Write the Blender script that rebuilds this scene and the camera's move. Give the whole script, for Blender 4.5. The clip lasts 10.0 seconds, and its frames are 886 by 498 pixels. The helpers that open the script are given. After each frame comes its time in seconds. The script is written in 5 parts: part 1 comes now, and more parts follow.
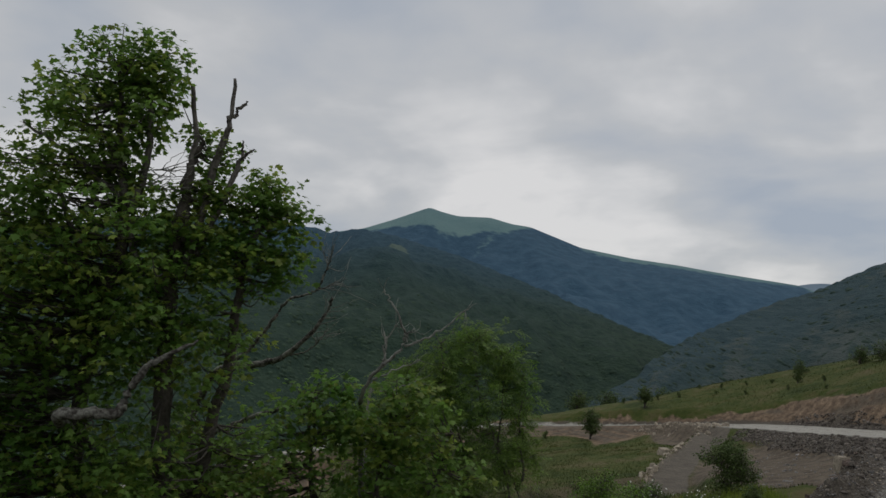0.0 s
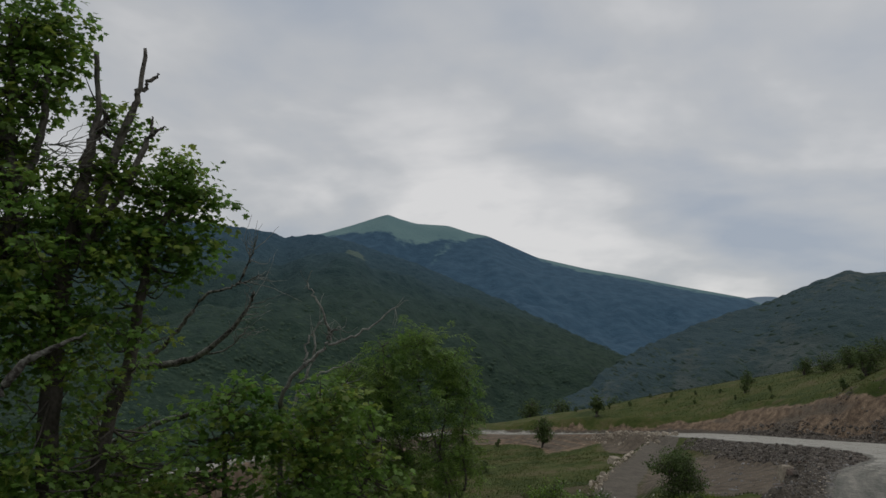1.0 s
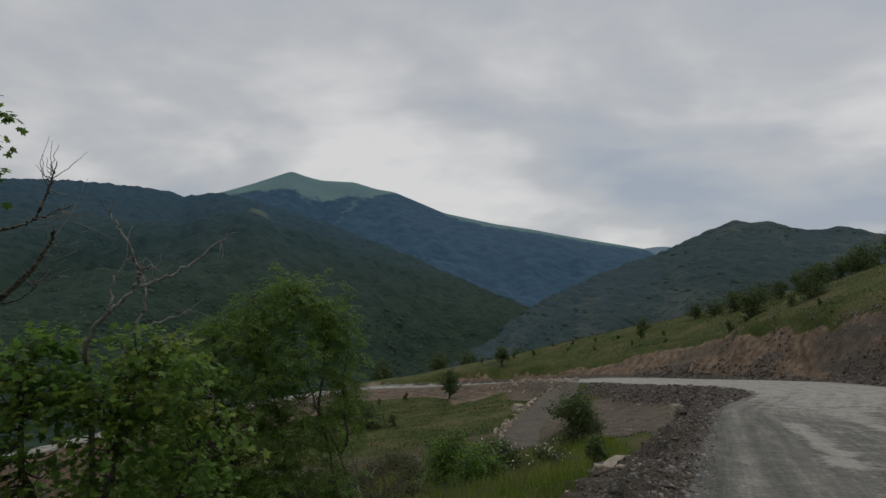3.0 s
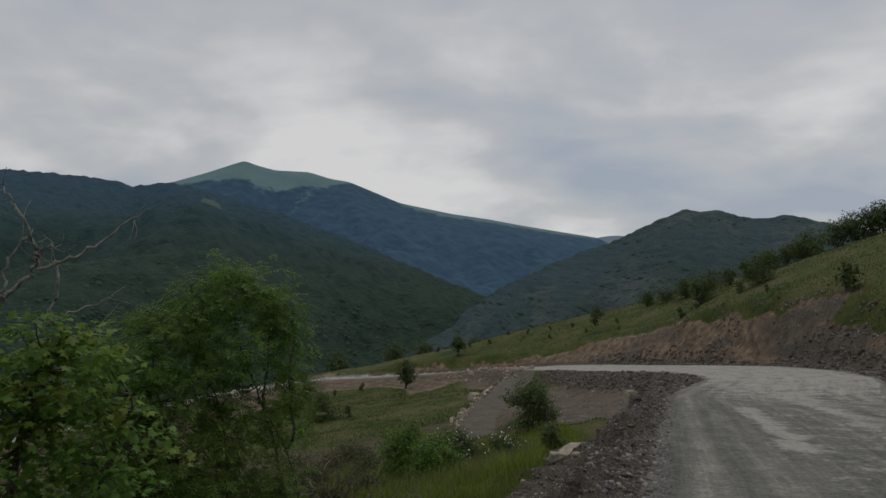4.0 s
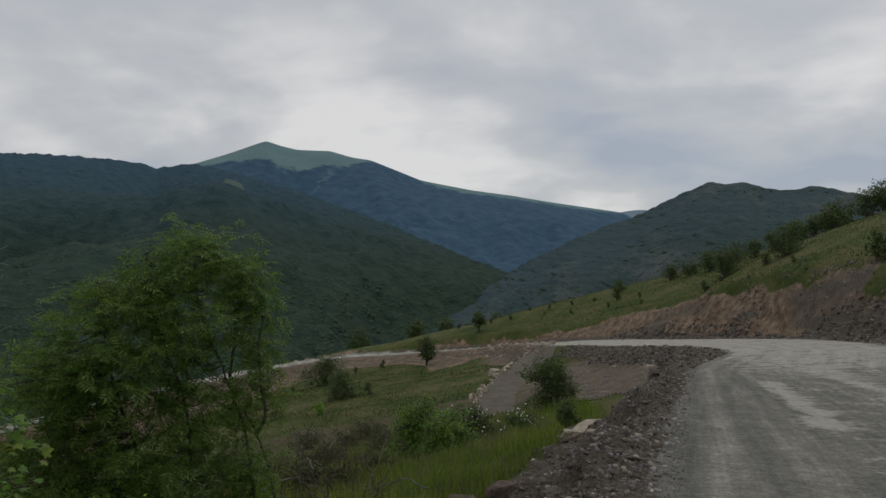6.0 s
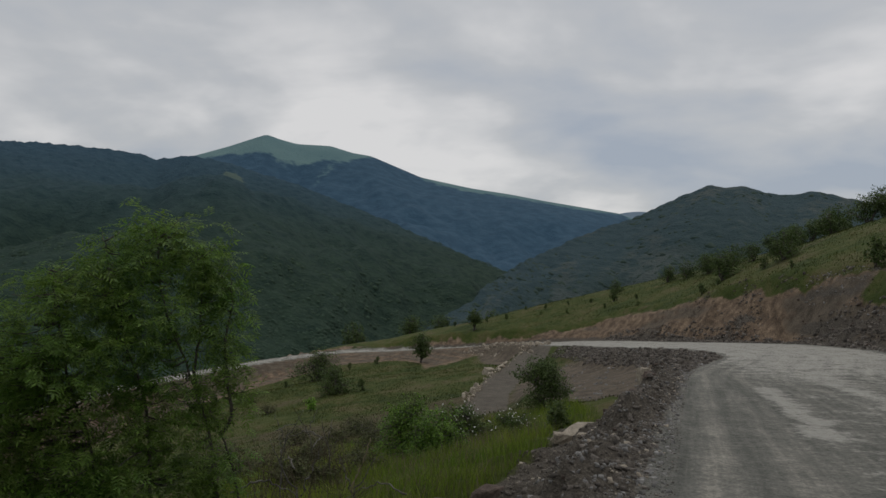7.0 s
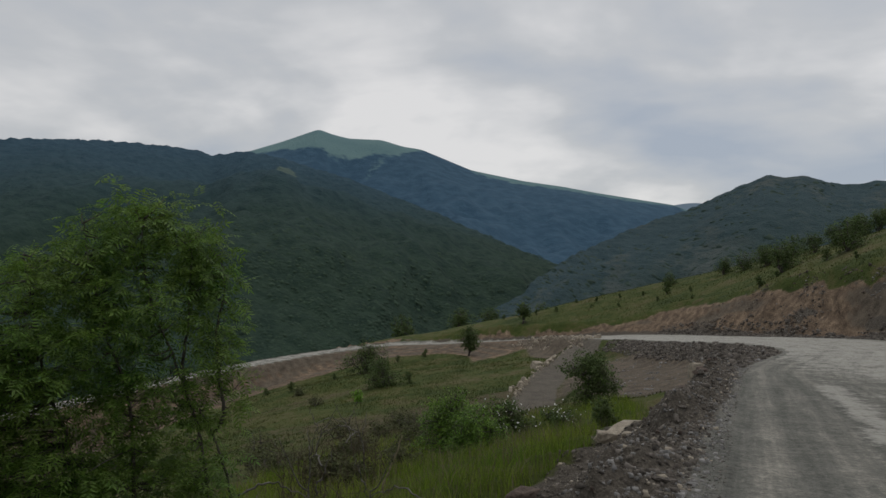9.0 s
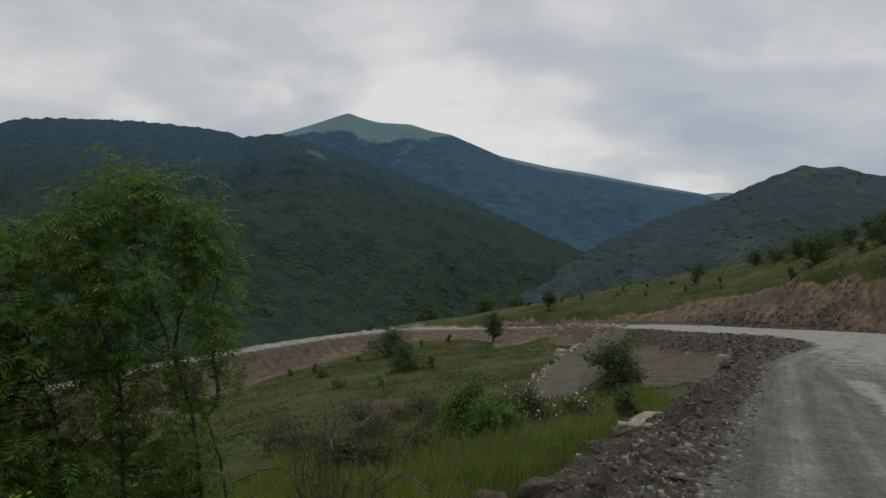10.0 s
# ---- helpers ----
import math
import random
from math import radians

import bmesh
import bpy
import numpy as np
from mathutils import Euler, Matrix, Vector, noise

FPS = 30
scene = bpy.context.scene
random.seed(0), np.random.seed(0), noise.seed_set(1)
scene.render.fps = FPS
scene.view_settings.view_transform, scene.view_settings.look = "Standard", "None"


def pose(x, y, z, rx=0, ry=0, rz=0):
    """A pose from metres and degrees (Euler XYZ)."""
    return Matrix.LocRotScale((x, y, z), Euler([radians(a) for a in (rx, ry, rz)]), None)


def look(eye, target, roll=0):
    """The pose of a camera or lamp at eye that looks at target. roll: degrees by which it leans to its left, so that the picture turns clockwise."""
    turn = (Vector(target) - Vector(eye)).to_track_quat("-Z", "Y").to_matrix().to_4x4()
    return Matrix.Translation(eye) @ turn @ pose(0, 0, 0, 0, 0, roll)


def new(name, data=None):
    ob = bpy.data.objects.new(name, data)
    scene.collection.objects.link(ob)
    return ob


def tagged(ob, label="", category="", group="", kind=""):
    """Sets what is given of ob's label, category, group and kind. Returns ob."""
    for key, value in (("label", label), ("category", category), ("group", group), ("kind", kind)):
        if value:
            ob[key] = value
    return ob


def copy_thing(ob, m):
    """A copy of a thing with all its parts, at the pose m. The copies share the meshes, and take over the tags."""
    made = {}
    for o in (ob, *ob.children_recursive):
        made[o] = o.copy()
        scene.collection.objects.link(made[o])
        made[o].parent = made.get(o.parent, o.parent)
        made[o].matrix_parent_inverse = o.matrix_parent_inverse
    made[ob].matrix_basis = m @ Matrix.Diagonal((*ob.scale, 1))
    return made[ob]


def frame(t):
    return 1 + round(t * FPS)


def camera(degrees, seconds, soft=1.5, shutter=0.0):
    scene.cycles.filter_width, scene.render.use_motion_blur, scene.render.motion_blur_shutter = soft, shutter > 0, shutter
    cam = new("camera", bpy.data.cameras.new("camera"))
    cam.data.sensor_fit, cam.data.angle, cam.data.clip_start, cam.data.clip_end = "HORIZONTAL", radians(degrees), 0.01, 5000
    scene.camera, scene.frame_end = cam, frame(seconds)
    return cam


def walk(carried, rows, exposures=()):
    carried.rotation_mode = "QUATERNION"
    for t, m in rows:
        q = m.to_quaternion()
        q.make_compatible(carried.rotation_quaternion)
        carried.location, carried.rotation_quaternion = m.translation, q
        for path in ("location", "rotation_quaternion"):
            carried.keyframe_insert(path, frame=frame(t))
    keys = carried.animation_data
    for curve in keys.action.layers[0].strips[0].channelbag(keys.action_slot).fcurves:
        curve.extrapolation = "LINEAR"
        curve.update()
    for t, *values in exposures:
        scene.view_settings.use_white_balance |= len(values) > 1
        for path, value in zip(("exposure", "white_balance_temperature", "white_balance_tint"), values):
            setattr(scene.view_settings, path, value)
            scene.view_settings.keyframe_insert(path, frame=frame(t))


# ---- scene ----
# ---- camera ----
cam = camera(61.81, 10.0)


def view(x, y, z, yaw, pitch, roll):
    return pose(x, y, z, 90 + pitch, 0, yaw) @ pose(0, 0, 0, 0, 0, roll)


# seconds, place in metres, then yaw, pitch and roll in degrees
PATH = [
    (0.0, -1.411, -3.691, 2.133, 12.78, 6.79, 2.33),
    (0.5, -1.374, -3.510, 2.116, 10.04, 7.26, 3.35),
    (1.0, -1.322, -3.336, 2.091, 9.48, 7.53, 2.97),
    (1.5, -1.232, -3.162, 2.083, 9.02, 7.64, 2.73),
    (2.0, -1.177, -3.020, 2.058, 5.95, 6.39, 2.19),
    (3.5, -1.021, -2.545, 1.988, 0.51, 4.16, 0.73),
    (4.0, -1.012, -2.363, 1.975, -1.25, 3.68, 0.60),
    (4.5, -0.938, -2.174, 1.956, 0.21, 2.25, 0.60),
    (5.0, -0.847, -1.971, 1.929, 1.13, 2.12, 0.27),
    (6.5, -0.511, -1.353, 1.858, 0.00, 1.78, -0.00),
    (7.0, -0.446, -1.142, 1.855, 0.36, 1.71, 1.11),
    (7.5, -0.341, -0.949, 1.844, 2.72, 1.61, 1.07),
    (8.0, -0.242, -0.756, 1.833, 4.84, 1.48, 0.65),
    (8.5, -0.203, -0.557, 1.819, 4.32, 1.37, 1.37),
    (9.0, -0.130, -0.381, 1.789, 4.28, 1.10, 1.00),
    (9.5, -0.047, -0.196, 1.779, 6.14, 0.60, 0.94),
    (10.0, 0.000, 0.000, 1.750, 6.34, -0.09, 2.09),
]
walk(cam, [(r[0], view(*r[1:])) for r in PATH], [(0.0, -0.08), (1.5, -0.1), (3.5, -0.16), (4.0, -0.18), (5.0, -0.1), (6.5, -0.05), (7.0, -0.1), (7.5, -0.03), (8.0, 0.0), (10.0, 0.0)])
# ---- end of camera ----

# ---- light ----
world = bpy.data.worlds.new("overcast_sky")
scene.world = world
world.use_nodes = True
wn, wl = world.node_tree.nodes, world.node_tree.links
wn.clear()


def wnode(kind, **sets):
    n = wn.new(kind)
    for k, v in sets.items():
        n.inputs[k].default_value = v
    return n


w_out = wn.new("ShaderNodeOutputWorld")
w_bg = wnode("ShaderNodeBackground", Strength=0.1)
w_sky = wn.new("ShaderNodeTexSky")
w_sky.sky_type, w_sky.sun_disc = "NISHITA", False
w_sky.sun_elevation, w_sky.sun_rotation = radians(52), radians(35)
w_tc = wn.new("ShaderNodeTexCoord")
w_sep = wn.new("ShaderNodeSeparateXYZ")
wl.new(w_tc.outputs["Generated"], w_sep.inputs[0])
# cloud deck: the direction is laid out on a flat layer overhead
w_up = wn.new("ShaderNodeMath")
w_up.operation = "MAXIMUM"
w_up.inputs[1].default_value = 0.0
wl.new(w_sep.outputs["Z"], w_up.inputs[0])
w_add = wn.new("ShaderNodeMath")
w_add.inputs[1].default_value = 0.22
wl.new(w_up.outputs[0], w_add.inputs[0])
w_div = []
for axis in ("X", "Y"):
    d = wn.new("ShaderNodeMath")
    d.operation = "DIVIDE"
    wl.new(w_sep.outputs[axis], d.inputs[0])
    wl.new(w_add.outputs[0], d.inputs[1])
    w_div.append(d)
w_com = wn.new("ShaderNodeCombineXYZ")
wl.new(w_div[0].outputs[0], w_com.inputs[0])
wl.new(w_div[1].outputs[0], w_com.inputs[1])
w_com.inputs[2].default_value = 4.3
w_n1 = wnode("ShaderNodeTexNoise", Scale=1.35, Detail=5.0, Roughness=0.45, Distortion=0.3)
w_n2 = wnode("ShaderNodeTexNoise", Scale=3.2, Detail=4.0, Roughness=0.5, Distortion=0.2)
for n in (w_n1, w_n2):
    wl.new(w_com.outputs[0], n.inputs["Vector"])
w_mix = wn.new("ShaderNodeMath")
w_mix.operation = "MULTIPLY_ADD"
wl.new(w_n2.outputs["Fac"], w_mix.inputs[0])
w_mix.inputs[1].default_value = 0.3
wl.new(w_n1.outputs["Fac"], w_mix.inputs[2])
w_ramp = wn.new("ShaderNodeValToRGB")
w_ramp.color_ramp.elements[0].position = 0.45
w_ramp.color_ramp.elements[0].color = (3.6, 4.05, 4.75, 1)
w_ramp.color_ramp.elements[1].position = 0.82
w_ramp.color_ramp.elements[1].color = (7.3, 7.2, 7.15, 1)
e = w_ramp.color_ramp.elements.new(0.66)
e.color = (5.15, 5.26, 5.42, 1)
wl.new(w_mix.outputs[0], w_ramp.inputs[0])
w_blend = wn.new("ShaderNodeMix")
w_blend.data_type = "RGBA"
w_blend.inputs[0].default_value = 0.93
wl.new(w_sky.outputs[0], w_blend.inputs[6])
wl.new(w_ramp.outputs[0], w_blend.inputs[7])
wl.new(w_blend.outputs[2], w_bg.inputs["Color"])
wl.new(w_bg.outputs[0], w_out.inputs[0])

sun_data = bpy.data.lights.new("sun", "SUN")
sun_data.energy, sun_data.angle, sun_data.color = 0.6, radians(35), (1.0, 0.96, 0.9)
sun = new("sun", sun_data)
sun.matrix_world = look((20, 30, 60), (0, 0, 0))

# ---- materials ----
def mat(name, dark, light, scale=2.0, rough=0.9, bump=0.3, fine=8.0, third=None, island=0.0, spread=(0.35, 0.65), coords="Object", thin=0.0, spec=0.25):
    """Two colours mixed by coarse and fine noise, with relief; island varies the value from piece to piece; thin lets light through."""
    m = bpy.data.materials.new(name)
    m.use_nodes = True
    nt = m.node_tree
    bsdf = nt.nodes["Principled BSDF"]
    bsdf.inputs["Roughness"].default_value = rough
    bsdf.inputs["Specular IOR Level"].default_value = spec
    tc = nt.nodes.new("ShaderNodeTexCoord")
    a = nt.nodes.new("ShaderNodeTexNoise")
    b = nt.nodes.new("ShaderNodeTexNoise")
    a.inputs["Scale"].default_value, b.inputs["Scale"].default_value = scale, scale * fine
    a.inputs["Detail"].default_value, b.inputs["Detail"].default_value = 6, 5
    for n in (a, b):
        nt.links.new(tc.outputs[coords], n.inputs["Vector"])
    half = nt.nodes.new("ShaderNodeMix")
    half.inputs[0].default_value = 0.45
    nt.links.new(a.outputs["Fac"], half.inputs[2])
    nt.links.new(b.outputs["Fac"], half.inputs[3])
    ramp = nt.nodes.new("ShaderNodeValToRGB")
    ramp.color_ramp.elements[0].position, ramp.color_ramp.elements[1].position = spread
    ramp.color_ramp.elements[0].color, ramp.color_ramp.elements[1].color = (*dark, 1), (*light, 1)
    if third:
        t = ramp.color_ramp.elements.new((spread[0] + spread[1]) / 2)
        t.color = (*third, 1)
    nt.links.new(half.outputs[0], ramp.inputs[0])
    colour = ramp.outputs[0]
    if island:
        geo = nt.nodes.new("ShaderNodeNewGeometry")
        mul = nt.nodes.new("ShaderNodeMapRange")
        mul.inputs[3].default_value, mul.inputs[4].default_value = 1 - island, 1 + island
        nt.links.new(geo.outputs["Random Per Island"], mul.inputs[0])
        mix = nt.nodes.new("ShaderNodeMix")
        mix.data_type, mix.blend_type = "RGBA", "MULTIPLY"
        mix.inputs[0].default_value = 1
        nt.links.new(colour, mix.inputs[6])
        nt.links.new(mul.outputs[0], mix.inputs[7])
        colour = mix.outputs[2]
    nt.links.new(colour, bsdf.inputs["Base Color"])
    if bump:
        bp = nt.nodes.new("ShaderNodeBump")
        bp.inputs["Strength"].default_value = bump
        bp.inputs["Distance"].default_value = 0.3 / scale
        nt.links.new(half.outputs[0], bp.inputs["Height"])
        nt.links.new(bp.outputs[0], bsdf.inputs["Normal"])
    if thin:
        tr = nt.nodes.new("ShaderNodeBsdfTranslucent")
        nt.links.new(colour, tr.inputs[0])
        mx = nt.nodes.new("ShaderNodeMixShader")
        mx.inputs[0].default_value = thin
        nt.links.new(bsdf.outputs[0], mx.inputs[1])
        nt.links.new(tr.outputs[0], mx.inputs[2])
        nt.links.new(mx.outputs[0], nt.nodes["Material Output"].inputs[0])
    return m


def ground_mat():
    """Grass, gravel, rubble, soil and track, laid by the attributes of the ground sheet, with ragged seams."""
    m = bpy.data.materials.new("ground")
    m.use_nodes = True
    nt = m.node_tree
    bsdf = nt.nodes["Principled BSDF"]
    bsdf.inputs["Roughness"].default_value = 0.95
    bsdf.inputs["Specular IOR Level"].default_value = 0.15
    tc = nt.nodes.new("ShaderNodeTexCoord")

    def noise_tex(scale, detail=6, rough=0.6, stretch=None):
        n = nt.nodes.new("ShaderNodeTexNoise")
        n.inputs["Scale"].default_value, n.inputs["Detail"].default_value, n.inputs["Roughness"].default_value = scale, detail, rough
        if stretch:
            mp = nt.nodes.new("ShaderNodeMapping")
            mp.inputs["Rotation"].default_value = (0, 0, radians(stretch[0]))
            mp2 = nt.nodes.new("ShaderNodeMapping")
            mp2.inputs["Scale"].default_value = (stretch[1], stretch[2], 1)
            nt.links.new(tc.outputs["Object"], mp.inputs[0])
            nt.links.new(mp.outputs[0], mp2.inputs[0])
            nt.links.new(mp2.outputs[0], n.inputs["Vector"])
        else:
            nt.links.new(tc.outputs["Object"], n.inputs["Vector"])
        return n.outputs["Fac"]

    def ramp(fac, *stops):
        r = nt.nodes.new("ShaderNodeValToRGB")
        els = r.color_ramp.elements
        els[0].position, els[0].color = stops[0][0], (*stops[0][1], 1)
        els[1].position, els[1].color = stops[-1][0], (*stops[-1][1], 1)
        for p, c in stops[1:-1]:
            els.new(p).color = (*c, 1)
        nt.links.new(fac, r.inputs[0])
        return r.outputs[0]

    def mixc(fac, a, b):
        x = nt.nodes.new("ShaderNodeMix")
        x.data_type = "RGBA"
        nt.links.new(fac, x.inputs[0])
        nt.links.new(a, x.inputs[6])
        nt.links.new(b, x.inputs[7])
        return x.outputs[2]

    def maths(op, a, b):
        x = nt.nodes.new("ShaderNodeMath")
        x.operation = op
        for i, v in enumerate((a, b)):
            if hasattr(v, "is_linked"):
                nt.links.new(v, x.inputs[i])
            else:
                x.inputs[i].default_value = v
        return x.outputs[0]

    coarse, middle, fine, pebble = noise_tex(0.22, 5), noise_tex(1.3, 6), noise_tex(9, 6, 0.7), noise_tex(28, 4, 0.7)
    com = nt.nodes.new("ShaderNodeCombineXYZ")
    for i, (key, k) in enumerate((("lane", 2.6), ("run", 0.11))):
        at = nt.nodes.new("ShaderNodeAttribute")
        at.attribute_name = key
        mul = nt.nodes.new("ShaderNodeMath")
        mul.operation = "MULTIPLY"
        mul.inputs[1].default_value = k
        nt.links.new(at.outputs["Fac"], mul.inputs[0])
        nt.links.new(mul.outputs[0], com.inputs[i])
    lanes = nt.nodes.new("ShaderNodeTexNoise")
    lanes.inputs["Scale"].default_value, lanes.inputs["Detail"].default_value, lanes.inputs["Roughness"].default_value = 1.0, 7, 0.68
    nt.links.new(com.outputs[0], lanes.inputs["Vector"])
    streak = lanes.outputs["Fac"]

    def zone(attribute, ragged=0.5):
        at = nt.nodes.new("ShaderNodeAttribute")
        at.attribute_name = attribute
        shift = maths("MULTIPLY", maths("SUBTRACT", maths("ADD", middle, fine), 1.0), ragged)
        sm = nt.nodes.new("ShaderNodeMapRange")
        sm.interpolation_type = "SMOOTHSTEP"
        sm.inputs[1].default_value, sm.inputs[2].default_value = 0.35, 0.65
        nt.links.new(maths("ADD", at.outputs["Fac"], shift), sm.inputs[0])
        return sm.outputs[0]

    gmix = maths("ADD", maths("MULTIPLY", coarse, 0.6), maths("MULTIPLY", middle, 0.4))
    grass = ramp(gmix, (0.36, (0.034, 0.05, 0.013)), (0.46, (0.056, 0.076, 0.018)), (0.53, (0.078, 0.088, 0.026)), (0.63, (0.115, 0.1, 0.05)))
    dry = ramp(maths("ADD", maths("MULTIPLY", fine, 0.5), maths("MULTIPLY", middle, 0.5)), (0.35, (0.048, 0.043, 0.021)), (0.65, (0.125, 0.105, 0.058)))
    col = mixc(zone("dry", 1.2), grass, dry)
    soil = ramp(maths("ADD", maths("MULTIPLY", fine, 0.45), maths("MULTIPLY", middle, 0.55)), (0.38, (0.086, 0.064, 0.046)), (0.5, (0.172, 0.124, 0.086)), (0.62, (0.34, 0.25, 0.17)))
    col = mixc(zone("soil", 0.55), col, soil)
    brown = ramp(maths("ADD", maths("MULTIPLY", fine, 0.4), maths("MULTIPLY", middle, 0.6)), (0.37, (0.072, 0.06, 0.046)), (0.6, (0.168, 0.137, 0.103)))
    col = mixc(zone("brown", 0.6), col, brown)
    path = ramp(maths("ADD", maths("MULTIPLY", fine, 0.5), maths("MULTIPLY", middle, 0.5)), (0.35, (0.09, 0.08, 0.066)), (0.65, (0.168, 0.148, 0.12)))
    col = mixc(zone("track", 0.35), col, path)
    rub = ramp(maths("ADD", maths("MULTIPLY", pebble, 0.6), maths("MULTIPLY", fine, 0.4)), (0.34, (0.04, 0.036, 0.031)), (0.52, (0.105, 0.091, 0.074)), (0.68, (0.23, 0.205, 0.168)))
    col = mixc(zone("rubble", 0.5), col, rub)
    gmx = maths("ADD", maths("MULTIPLY", streak, 0.37), maths("ADD", maths("MULTIPLY", middle, 0.15), maths("MULTIPLY", maths("ADD", pebble, fine), 0.24)))
    gravel = ramp(gmx, (0.4, (0.095, 0.096, 0.084)), (0.48, (0.165, 0.164, 0.144)), (0.54, (0.245, 0.236, 0.206)), (0.61, (0.42, 0.39, 0.33)))
    col = mixc(zone("gravel", 0.35), col, gravel)
    pale = ramp(maths("ADD", maths("MULTIPLY", streak, 0.5), maths("MULTIPLY", fine, 0.5)), (0.35, (0.3, 0.29, 0.262)), (0.65, (0.48, 0.462, 0.41)))
    col = mixc(zone("pale", 0.95), col, pale)
    nt.links.new(col, bsdf.inputs["Base Color"])
    bp = nt.nodes.new("ShaderNodeBump")
    bp.inputs["Strength"].default_value, bp.inputs["Distance"].default_value = 0.75, 0.09
    nt.links.new(maths("ADD", maths("ADD", fine, maths("MULTIPLY", middle, 2.5)), maths("MULTIPLY", pebble, 0.5)), bp.inputs["Height"])
    nt.links.new(bp.outputs[0], bsdf.inputs["Normal"])
    return m


GROUND = ground_mat()
FOREST_NEAR = mat("near_forest", (0.028, 0.052, 0.036), (0.044, 0.073, 0.045), 0.008, 0.95, 0.2, 9, island=0.14)
FOREST_MID = mat("wooded_slope", (0.022, 0.042, 0.034), (0.038, 0.062, 0.046), 0.006, 0.95, 0.2, 9, island=0.12)
# for the crest trees: forest green with blue haze painted in
FOREST_HAZED = mat("hazed_forest", (0.034, 0.066, 0.096), (0.05, 0.09, 0.125), 0.005, 0.95, 0.2, 9, island=0.1)
# the pale blue is distance haze put into the hills' colour
FARTHEST = mat("hazed_farthest_hills", (0.14, 0.2, 0.26), (0.16, 0.22, 0.28), 0.004, 0.95, 0.1, 6)


def wooded_meadow(name, wood, meadow, scale, high=None, relief=0.7):
    """Woods giving way to open meadow by the attribute "meadow", with a ragged seam and clearings."""
    m = bpy.data.materials.new(name)
    m.use_nodes = True
    nt = m.node_tree
    bsdf = nt.nodes["Principled BSDF"]
    bsdf.inputs["Roughness"].default_value, bsdf.inputs["Specular IOR Level"].default_value = 0.95, 0.1
    tc = nt.nodes.new("ShaderNodeTexCoord")
    outs = []
    for k in (1.0, 7.0, 26.0):
        n = nt.nodes.new("ShaderNodeTexNoise")
        n.inputs["Scale"].default_value, n.inputs["Detail"].default_value = scale * k, 6
        nt.links.new(tc.outputs["Object"], n.inputs["Vector"])
        outs.append(n.outputs["Fac"])
    cols = []
    for pair, src in ((wood, outs[1]), (meadow, outs[0])):
        r = nt.nodes.new("ShaderNodeValToRGB")
        r.color_ramp.elements[0].position, r.color_ramp.elements[1].position = 0.35, 0.65
        r.color_ramp.elements[0].color, r.color_ramp.elements[1].color = (*pair[0], 1), (*pair[1], 1)
        nt.links.new(src, r.inputs[0])
        cols.append(r.outputs[0])
    # painted haze: the woods' colour shifts to the bluer pair by attribute
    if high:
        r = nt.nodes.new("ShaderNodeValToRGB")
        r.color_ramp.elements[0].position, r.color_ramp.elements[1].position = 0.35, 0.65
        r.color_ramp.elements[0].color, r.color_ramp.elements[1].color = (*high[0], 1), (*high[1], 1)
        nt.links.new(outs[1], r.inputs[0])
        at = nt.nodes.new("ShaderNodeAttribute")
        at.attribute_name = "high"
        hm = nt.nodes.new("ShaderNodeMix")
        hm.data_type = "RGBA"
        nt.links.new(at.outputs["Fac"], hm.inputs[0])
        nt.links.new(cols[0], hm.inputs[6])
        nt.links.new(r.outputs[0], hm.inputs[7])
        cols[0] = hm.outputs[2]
    at = nt.nodes.new("ShaderNodeAttribute")
    at.attribute_name = "meadow"
    add = nt.nodes.new("ShaderNodeMath")
    add.operation = "MULTIPLY_ADD"
    nt.links.new(outs[1], add.inputs[0])
    add.inputs[1].default_value = 0.9
    nt.links.new(at.outputs["Fac"], add.inputs[2])
    sm = nt.nodes.new("ShaderNodeMapRange")
    sm.interpolation_type = "SMOOTHSTEP"
    sm.inputs[1].default_value, sm.inputs[2].default_value = 0.78, 1.12
    nt.links.new(add.outputs[0], sm.inputs[0])
    mix = nt.nodes.new("ShaderNodeMix")
    mix.data_type = "RGBA"
    nt.links.new(sm.outputs[0], mix.inputs[0])
    nt.links.new(cols[0], mix.inputs[6])
    nt.links.new(cols[1], mix.inputs[7])
    nt.links.new(mix.outputs[2], bsdf.inputs["Base Color"])
    bp = nt.nodes.new("ShaderNodeBump")
    bp.inputs["Strength"].default_value, bp.inputs["Distance"].default_value = relief, 0.12 / scale
    nt.links.new(outs[2], bp.inputs["Height"])
    nt.links.new(bp.outputs[0], bsdf.inputs["Normal"])
    return m


# blue distance haze is mixed into the peak's wood and meadow colours
PEAK = wooded_meadow("hazed_wooded_mountain", ((0.036, 0.08, 0.126), (0.054, 0.108, 0.16)), ((0.108, 0.188, 0.202), (0.146, 0.234, 0.236)), 0.004, None, 0.35)
# last colour pair, here and below: distance haze painted on the upper woods
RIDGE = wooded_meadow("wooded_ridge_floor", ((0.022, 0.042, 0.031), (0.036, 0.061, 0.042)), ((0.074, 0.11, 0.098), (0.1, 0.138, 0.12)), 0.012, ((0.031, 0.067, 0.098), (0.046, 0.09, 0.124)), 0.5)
# this hill's open ground carries some of the haze blue too
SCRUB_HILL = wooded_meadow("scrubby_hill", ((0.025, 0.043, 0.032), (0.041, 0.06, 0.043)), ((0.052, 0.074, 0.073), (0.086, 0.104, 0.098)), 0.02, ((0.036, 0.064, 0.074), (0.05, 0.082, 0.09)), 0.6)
TWIG = mat("brown_twig", (0.05, 0.042, 0.026), (0.115, 0.095, 0.058), 9.0, 0.95, 0.5, 6)
